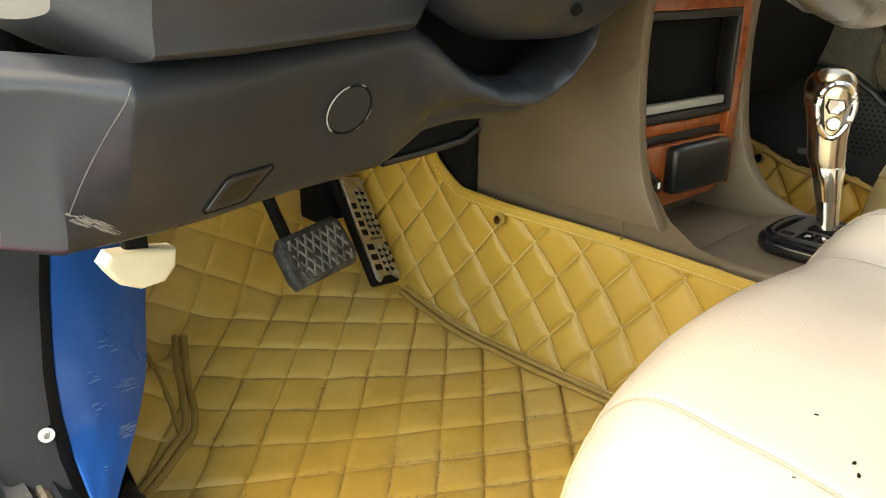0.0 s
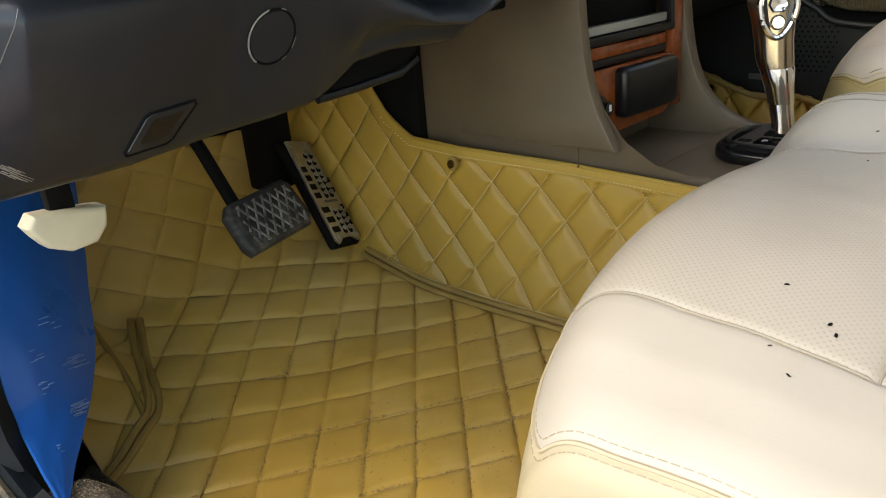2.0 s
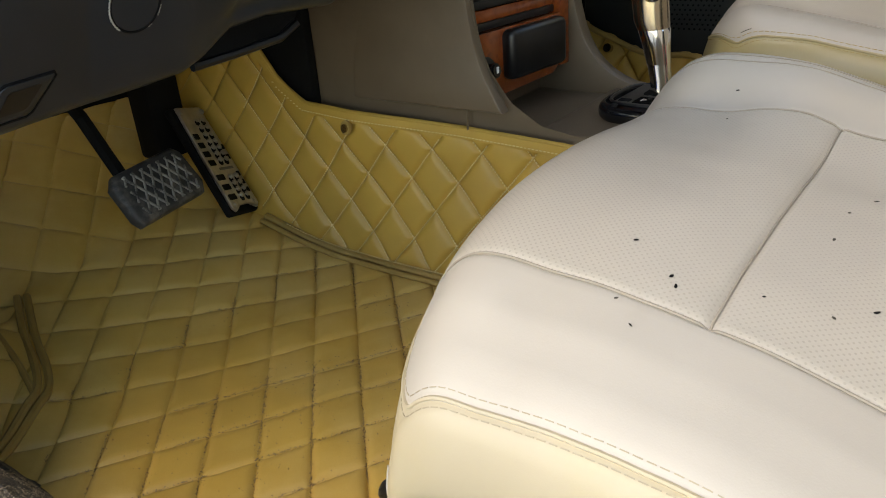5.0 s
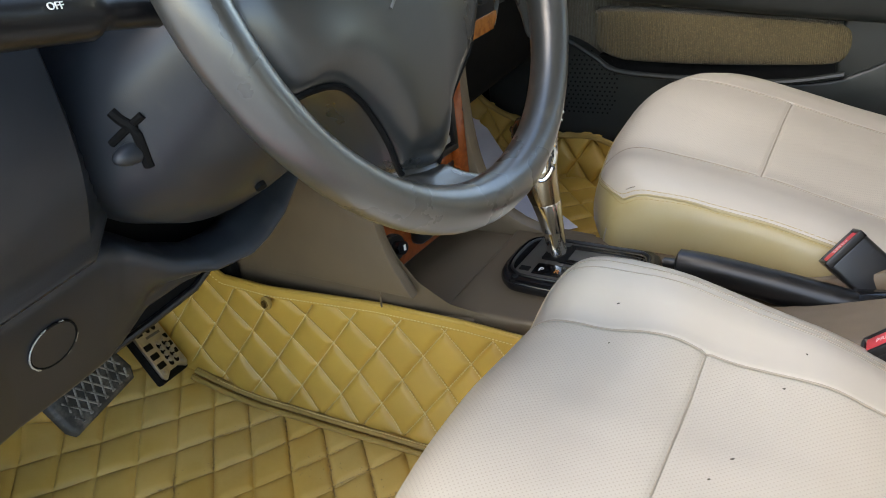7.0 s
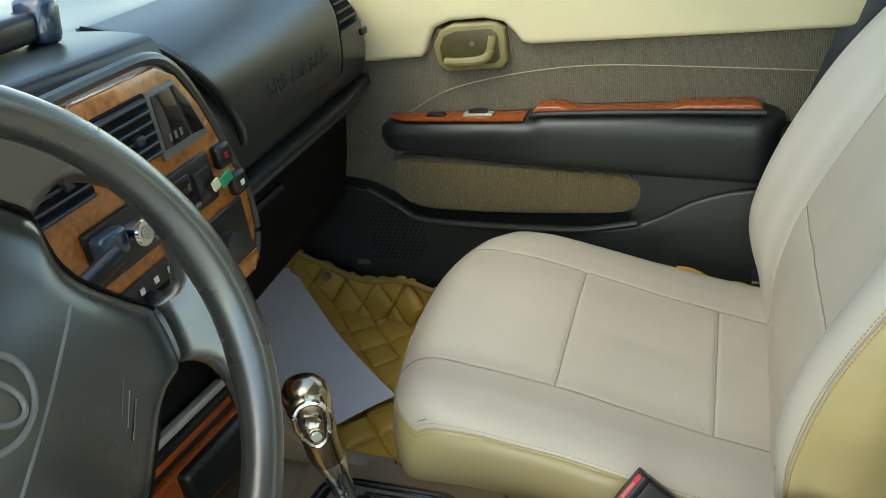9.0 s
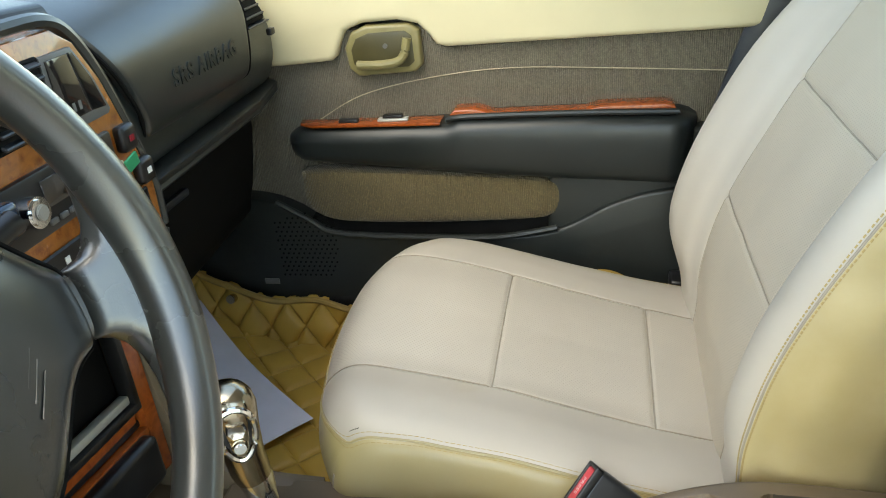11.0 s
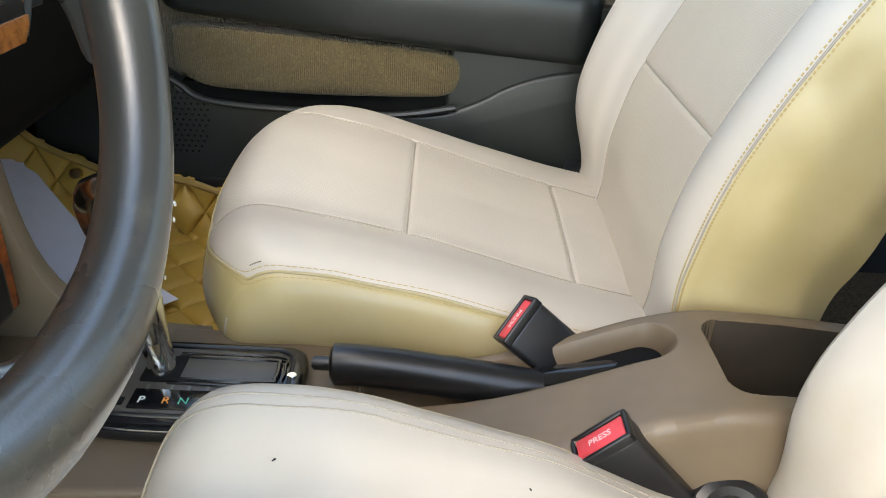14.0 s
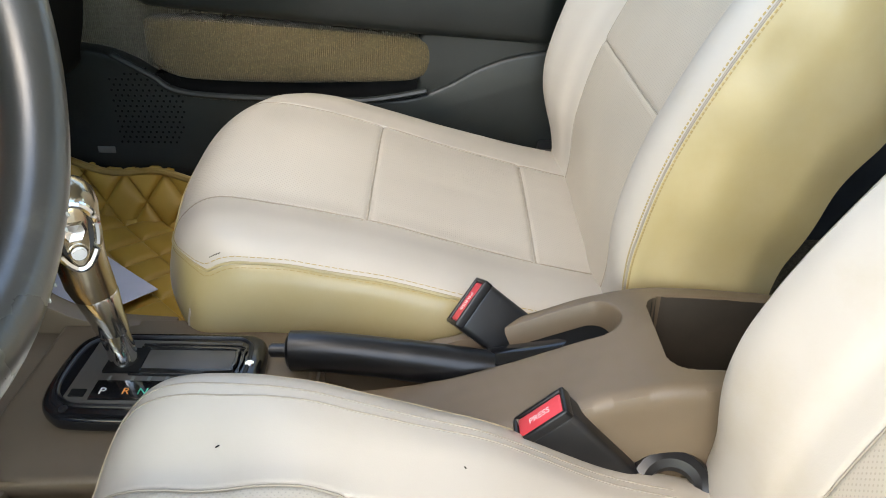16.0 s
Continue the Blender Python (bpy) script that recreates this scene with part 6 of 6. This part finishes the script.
    part("dish", loft([[on_face(*egg(t, f), h) for t in turns] for f, h in ((1.0, 0.010), (1.0, 0.0215), (0.8, 0.0205), (0.4, 0.0195), (0.02, 0.0195))]), "gloss", kn)
    hexa = [(-0.0085, 0.013), (0.0085, 0.014), (0.0105, 0.005), (0.006, -0.003), (-0.006, -0.003), (-0.0105, 0.005)]
    part("release_button", loft([[on_face(a * f, 0.004 + (b - 0.004) * f, h) for a, b in hexa] for f, h in ((1.0, 0.016), (1.0, 0.0235), (0.82, 0.0265), (0.1, 0.0245))]), "chrome", kn)
    part("push_knob", disc(on_face(0, -0.0135, 0.0235), nrm, 0.0062, 0.010, 24, 0.0015), "chrome", kn)
    part("push_ring", ring(on_face(0, -0.0135, 0.0225), nrm, 0.0072, 0.0012, 24, 6), "gold", kn)
    # hand brake
    h = thing("hand_brake", "black leatherette hand brake lever lying in the console", "hand brake")
    part("grip", tube(spline([(1.156, 0.464, 0.239), (1.156, 0.44, 0.239), (1.157, 0.40, 0.235), (1.159, 0.34, 0.226), (1.161, 0.27, 0.214), (1.162, 0.25, 0.210)], 40), [0.012, 0.015] + [0.0178] * 20 + [0.0185] * 16 + [0.016, 0.012], 20, flat=1.15), "black", h)
    part("push_button", disc((1.156, 0.470, 0.2395), (0, 1, 0), 0.007, 0.022, 18, 0.002), "black", h, "push button in the tip")
    part("lever_arm", tube(spline([(1.164, 0.27, 0.225), (1.166, 0.22, 0.232), (1.167, 0.18, 0.240), (1.168, 0.155, 0.236)], 20), 0.0165, 12, flat=0.55), "gloss", h)
    # belt buckles
    for mouth, across, along, thick, long in (((1.045, 0.236, 0.262), (0.0, -0.73, 0.68), (0.0, 0.68, 0.73), 0.031, 0.12), ((1.201, 0.2925, 0.270), (-0.51, 0.56, -0.65), (0.0, 0.75, 0.66), 0.026, 0.13)):
        b = thing("belt_buckle", "black seat belt buckle with a red release button", "belt buckle", group="belt buckles")
        ez = Vector(along).normalized()
        ex = (Vector(across) - Vector(across).dot(ez) * ez).normalized()
        m = Matrix.Translation(Vector(mouth) - 0.018 * ez) @ Matrix((ex, ez.cross(ex), ez)).transposed().to_4x4()
        # local z runs along the buckle towards its mouth

        def loc(x, y, z, sx, sy, sz, bev):
            bm = box(x, y, z, sx, sy, sz, bev, 3)
            bmesh.ops.transform(bm, matrix=m, verts=bm.verts)
            return bm
        part("housing", loc(0, 0, 0.013 - long / 2, 0.054, thick, long, 0.006), "black", b)
        rim = [loc(sg * 0.0248, 0, 0.013, 0.0044, thick, 0.010, 0.0018) for sg in (-1, 1)] + [loc(0, sg * (thick / 2 - 0.002), 0.013, 0.054, 0.004, 0.010, 0.0018) for sg in (-1, 1)]
        part("mouth_rim", merge(*rim), "black", b)
        rb = part("release_button", loc(0, 0, 0.0115, 0.0446, thick - 0.0085, 0.010, 0.002), "red", b, "red release button")
        lettering("lettering", "PRESS", "ink_pink", 0.0085, m @ Matrix.Translation((0, 0, 0.0168)), rb, 0.0001)
        part("stalk", loc(0, 0, -0.13, 0.030, 0.010, 0.09, 0.003), "black", b)
    part("belt_anchor", box(1.245, 0.185, 0.222, 0.035, 0.035, 0.012, 0.004, 2), "navy", h, "small dark clip beside the rail")


console()


# ---- pedals ----
def pedals():
    def frame_from(p, right, up):
        right = Vector(right).normalized()
        nrm = right.cross(Vector(up)).normalized()
        up2 = nrm.cross(right)
        return Matrix.Translation(p) @ Matrix((right, up2, nrm)).transposed().to_4x4()
    gp = thing("accelerator_pedal", "perforated aluminium accelerator pedal cover", "pedal")
    bl, br, tl = Vector((0.840, 1.100, 0.109)), Vector((0.919, 1.128, 0.087)), Vector((0.853, 1.19, 0.229))
    m = frame_from((bl + br) / 2 + (tl - bl) * 0.5, br - bl, tl - bl)
    W, H = 0.066, 0.165

    def at(bm):
        bmesh.ops.transform(bm, matrix=m, verts=bm.verts)
        return bm
    part("rubber_base", at(box(0, 0, -0.008, W + 0.008, H + 0.006, 0.012, 0.005, 3)), "matte", gp)
    cover = [(-W / 2, -H / 2 + 0.006), (-W / 2 + 0.006, -H / 2), (-0.012, -H / 2 + 0.008), (0.012, -H / 2 + 0.008), (W / 2 - 0.006, -H / 2), (W / 2, -H / 2 + 0.006), (W / 2 - 0.001, 0), (W / 2 - 0.006, H / 2), (-W / 2 + 0.006, H / 2), (-W / 2 + 0.001, 0)]
    part("metal_cover", at(prism(cover, "z", -0.002, 0.003, 0.001)), "steel", gp, "brushed aluminium cover")
    for f, w in ((0.13, 0.019), (0.225, 0.019), (0.32, 0.019), (0.46, 0.016), (0.545, 0.016), (0.63, 0.014), (0.715, 0.013)):
        part("slot", at(box(-0.0205, H * (f - 0.5), 0.0028, w, 0.0098, 0.0022, 0.0012, 1)), "matte", gp)
    for f in (0.17, 0.25, 0.33, 0.50, 0.60):
        part("hole", at(box(0.0255, H * (f - 0.5), 0.0028, 0.009, 0.0085, 0.0022, 0.0012, 1)), "matte", gp)
    for k, f in enumerate((0.13, 0.19, 0.25, 0.31, 0.48, 0.54, 0.60, 0.66, 0.73, 0.80, 0.87)):
        for x in (0.0, 0.0145):
            part("hole", at(disc((x, H * (f - 0.527), 0.0028), (0, 0, 1), 0.0046, 0.0022, 12)), "matte", gp)
            part("grip_stud", at(disc((x + 0.001, H * (f - 0.5), 0.0048), (0, 0, 1), 0.0038, 0.0055, 12, 0.0014)), "steel", gp)
    part("plain_band", at(box(0.004, -H * 0.105, 0.0035, 0.034, 0.004, 0.0012, 0.0004, 1)), "grey", gp)
    for x in (-0.025, 0.025):
        for y in (-H / 2 + 0.010, H / 2 - 0.008):
            part("rivet", at(disc((x, y, 0.004), (0, 0, 1), 0.004, 0.004, 14, 0.001)), "steel", gp)
    part("arm", tube(spline([tuple(m @ Vector((0, 0.05, -0.012))), tuple(m @ Vector((0.0, 0.12, -0.02))), (0.84, 1.26, 0.38)], 16), 0.009, 8), "matte", gp)
    bp = thing("brake_pedal", "worn black rubber brake pedal on a steel arm", "pedal")
    m2 = frame_from(Vector((0.746, 1.082, 0.182)), (0.118, 0.03, 0.0), (0.01, 0.045, 0.06))

    def at2(bm):
        bmesh.ops.transform(bm, matrix=m2, verts=bm.verts)
        return bm
    part("pad", at2(prism([(-0.058, -0.034), (0.052, -0.034), (0.062, -0.02), (0.060, 0.026), (0.05, 0.036), (-0.05, 0.034), (-0.062, 0.022), (-0.064, -0.022)], "z", -0.018, 0.0, 0.006, 3)), "rubber", bp)
    for s in (-1, 1):
        for k in range(-5, 6):
            o = k * 0.0145
            pts = []
            for t in (-0.045, 0.045):
                pts.append((o + s * t * 0.62, t))
            a, b = pts
            # clip the rib to the pad
            def inside(p):
                return abs(p[0]) < 0.05 and abs(p[1]) < 0.03
            line = [(a[0] + (b[0] - a[0]) * f / 24, a[1] + (b[1] - a[1]) * f / 24) for f in range(25)]
            line = [p for p in line if inside(p)]
            if len(line) > 2:
                part("tread_rib", at2(tube([(p[0], p[1], 0.0012) for p in (line[0], line[-1])], 0.0016, 6)), "wornrib", bp)
    part("arm", tube([tuple(m2 @ Vector((-0.03, 0.0, -0.018))), (0.70, 1.14, 0.27), (0.67, 1.17, 0.36), (0.66, 1.18, 0.45)], 0.008, 8), "matte", bp)
    fr = thing("foot_rest", "black plastic block under the dashboard", "bracket")
    part("block", box(0.864, 1.240, 0.30, 0.054, 0.05, 0.28, 0.006), "matte", fr)


pedals()


# ---- far front door ----
def door():
    d = thing("door_1", "closed car door with ribbed fabric, cream upper trim and wood armrest", "door", kind="structure")
    X = 1.852
    part("door_shell", box(1.91, 0.50, 0.36, 0.06, 1.18, 0.74, 0.01), "doorskin", d)
    part("fabric_panel", prism([(-0.05, 0.22), (1.05, 0.22), (1.05, 0.63), (-0.05, 0.63)], "x", X, 1.885, 0.004), "corduroy", d, "ribbed brown fabric")
    up = [(-0.06, 0.603), (0.10, 0.602), (0.30, 0.600), (0.52, 0.598), (0.537, 0.603), (0.548, 0.620), (0.565, 0.638), (0.60, 0.646), (0.66, 0.644), (0.69, 0.634), (0.702, 0.612), (0.71, 0.592), (0.722, 0.584), (0.80, 0.580), (1.08, 0.573), (1.08, 0.80), (-0.12, 0.80)]
    part("upper_trim", prism(up, "x", X - 0.016, 1.90, 0.010, 4), "cream", d, "cream padded vinyl upper trim")
    # armrest
    rings = []
    for i in range(60):
        f = i / 59
        y = 0.118 + 0.705 * f
        e = min(1, math.sqrt(max(0.0, min(f, 1 - f)) / 0.045)) if min(f, 1 - f) < 0.045 else 1.0
        reach = table([(0.118, 0.066), (0.5, 0.066), (0.60, 0.058), (0.82, 0.05)], y) * (0.25 + 0.75 * e)
        zt = table([(0.118, 0.479), (0.30, 0.486), (0.50, 0.486), (0.52, 0.478), (0.78, 0.474), (0.83, 0.465)], y) - 0.012 * (1 - e)
        zb = table([(0.118, 0.36), (0.35, 0.375), (0.60, 0.395), (0.82, 0.415)], y) + 0.012 * (1 - e)
        ring_ = [(X + 0.01, zt - 0.004), (X - 0.3 * reach, zt), (X - 0.75 * reach, zt - 0.003), (X - 0.96 * reach, zt - 0.016), (X - reach, (zt + zb) / 2 + 0.005), (X - 0.85 * reach, zb + 0.012), (X - 0.5 * reach, zb), (X + 0.01, zb + 0.005)]
        rings.append([Vector((a, y, b)) for a, b in ((p.y, p.z) for p in spline([(0, a, b) for a, b in ring_], 28, True))])
    arm = part("armrest", loft(rings), "doorskin", d, "dark padded armrest")
    part("wood_trim", prism([(X - 0.052, 0.535), (X - 0.008, 0.535), (X - 0.006, 0.795), (X - 0.030, 0.79), (X - 0.046, 0.76)], "z", 0.4765, 0.4815, 0.0015), "doorwood", arm, "burl wood strip")
    rear = [(0.15, 0.484), (0.156, 0.495), (0.17, 0.499), (0.27, 0.4985), (0.295, 0.4915), (0.445, 0.4905), (0.462, 0.497), (0.475, 0.5005), (0.51, 0.4995), (0.518, 0.492), (0.522, 0.484)]
    part("wood_trim", prism(rear, "x", X - 0.045, X - 0.004, 0.003, 3), "doorwood", arm, "burl wood grab edge")
    part("trim_lip", tube(spline([(X - 0.048, 0.148, 0.486), (X - 0.05, 0.30, 0.490), (X - 0.05, 0.48, 0.490), (X - 0.044, 0.525, 0.484)], 30), 0.005, 8), "doorskin", arm)
    part("window_switch", box(X - 0.03, 0.62, 0.484, 0.016, 0.055, 0.006, 0.003, 2), "silver", arm)
    part("switch_rocker", box(X - 0.03, 0.62, 0.4895, 0.012, 0.035, 0.006, 0.002, 2), "black", arm)
    part("lock_switch", box(X - 0.03, 0.70, 0.484, 0.014, 0.035, 0.006, 0.002, 2), "black", arm)
    # lower moulding with map pocket and speaker
    low = [(-0.05, 0.02), (1.05, 0.02), (1.05, 0.36)] + [(p.y, p.z) for p in spline([(0, 0.94, 0.347), (0, 0.88, 0.338), (0, 0.83, 0.318), (0, 0.79, 0.290), (0, 0.74, 0.271), (0, 0.60, 0.263), (0, 0.46, 0.262), (0, 0.37, 0.270), (0, 0.31, 0.292), (0, 0.25, 0.325), (0, 0.16, 0.350), (0, -0.05, 0.37)], 46)]
    lowp = part("lower_moulding", prism(low, "x", X - 0.042, X + 0.02, 0.006, 3), "doorskin", d)
    part("rear_moulding", prism([(-0.05, 0.22), (0.355, 0.22), (0.362, 0.27), (0.364, 0.32), (0.362, 0.36), (0.352, 0.392), (0.31, 0.425), (0.22, 0.448), (-0.05, 0.46)], "x", X - 0.031, X + 0.02, 0.010, 4), "doorskin", d)
    edge = [(p.y, p.z) for p in spline([(0, 0.338, 0.345), (0, 0.341, 0.318), (0, 0.356, 0.301), (0, 0.40, 0.295), (0, 0.56, 0.290), (0, 0.70, 0.292), (0, 0.765, 0.299), (0, 0.80, 0.322), (0, 0.806, 0.372), (0, 0.78, 0.394), (0, 0.56, 0.385), (0, 0.40, 0.374), (0, 0.350, 0.364)], 64, True)]
    cy_, cz_ = 0.57, 0.33
    rings = [[Vector((X + dx, cy_ + (y - cy_) * f, cz_ + (z - cz_) * f)) for y, z in edge] for dx, f in ((0.01, 1.0), (-0.022, 1.0), (-0.031, 0.985), (-0.036, 0.95), (-0.039, 0.86), (-0.041, 0.6), (-0.042, 0.05))]
    part("pocket_fabric", loft(rings), "pocketcloth", d, "ribbed fabric pocket")
    part("pocket_lip", tube(spline([(X - 0.044, 0.345, 0.283), (X - 0.046, 0.45, 0.266), (X - 0.046, 0.60, 0.266), (X - 0.046, 0.75, 0.275), (X - 0.044, 0.80, 0.302), (X - 0.043, 0.86, 0.337)], 50), 0.006, 8), "doorskin", lowp)
    # black plate stands for the shade in the pocket's opening
    part("pocket_shade", prism([(0.355, 0.262), (0.78, 0.262), (0.80, 0.30), (0.355, 0.305)], "x", X - 0.024, X, 0.001), "matte", d)
    holes = []
    for i in range(16):
        for j in range(16):
            y, z = 0.755 + 0.0105 * i + 0.005 * (j % 2), 0.185 + 0.0092 * j
            if y < 0.875 and z < 0.315 - 0.25 * abs(y - 0.81) and y > 0.745 + 0.25 * abs(z - 0.27):
                holes.append(disc((X - 0.0425, y, z), (1, 0, 0), 0.0021, 0.002, 8))
    g = part("speaker_grille", merge(*holes), "matte", lowp, "dotted speaker holes")
    g["kind"] = "stuff"
    part("speaker_badge", box(X - 0.043, 0.90, 0.17, 0.002, 0.03, 0.012, 0.0005, 1), "grey", lowp)
    part("sill_strip", box(X - 0.0, 0.5, 0.115, 0.09, 1.1, 0.05, 0.010, 3), "black", d, "black sill strip below the door")
    # inside handle
    h = part("handle_cup", prism([(0.562, 0.572), (0.575, 0.560), (0.675, 0.556), (0.690, 0.570), (0.694, 0.605), (0.680, 0.630), (0.655, 0.640), (0.58, 0.640), (0.563, 0.628)], "x", X - 0.016, X + 0.01, 0.006, 3), "olive", d, "olive plastic handle surround")
    # raised plate in darker olive paints the cup's hollow as shaded
    part("cup_recess", prism([(0.575, 0.578), (0.585, 0.570), (0.668, 0.567), (0.680, 0.578), (0.682, 0.602), (0.672, 0.620), (0.65, 0.628), (0.587, 0.629), (0.576, 0.62)], "x", X - 0.0175, X - 0.01, 0.001), "olivedark", h)
    part("handle_lever", tube(spline([(X - 0.022, 0.583, 0.618), (X - 0.024, 0.590, 0.592), (X - 0.026, 0.605, 0.580), (X - 0.026, 0.64, 0.577), (X - 0.024, 0.672, 0.578)], 24), 0.0075, 10), "olive", h)
    part("screw", disc((X - 0.0185, 0.622, 0.606), (-1, 0, 0), 0.004, 0.003, 14), "grey", h)
    line = spline([(X - 0.0015, 0.06, 0.535), (X - 0.0015, 0.25, 0.548), (X - 0.0015, 0.42, 0.556), (X - 0.0015, 0.56, 0.545), (X - 0.0015, 0.68, 0.520), (X - 0.0015, 0.765, 0.478)], 60)
    part("seam_line", tube(line, 0.0010, 6), "thread", d, "pale welt line in the fabric")
    flap = thing("belt_flap", "folded yellow quilted flap beside the far seat", "flap")

    def fl(u, v):
        return Vector((1.742 + 0.034 * v, 0.275 - 0.125 * u, 0.214 - 0.036 * u + 0.010 * math.sin(math.pi * v) + 0.004 * math.sin(9 * u)))
    part("flap", skin(fl, 24, 10, 0.005), "quilt", flap)
    for v in (0.0, 1.0):
        part("hem", tube([fl(i / 20, v) for i in range(21)], 0.0035, 6), "quilt", flap)
    part("anchor", box(1.79, 0.125, 0.185, 0.045, 0.06, 0.028, 0.006, 3), "black", flap)
    part("stand", box(1.785, 0.19, 0.085, 0.03, 0.16, 0.17, 0.004), "matte", flap)


door()
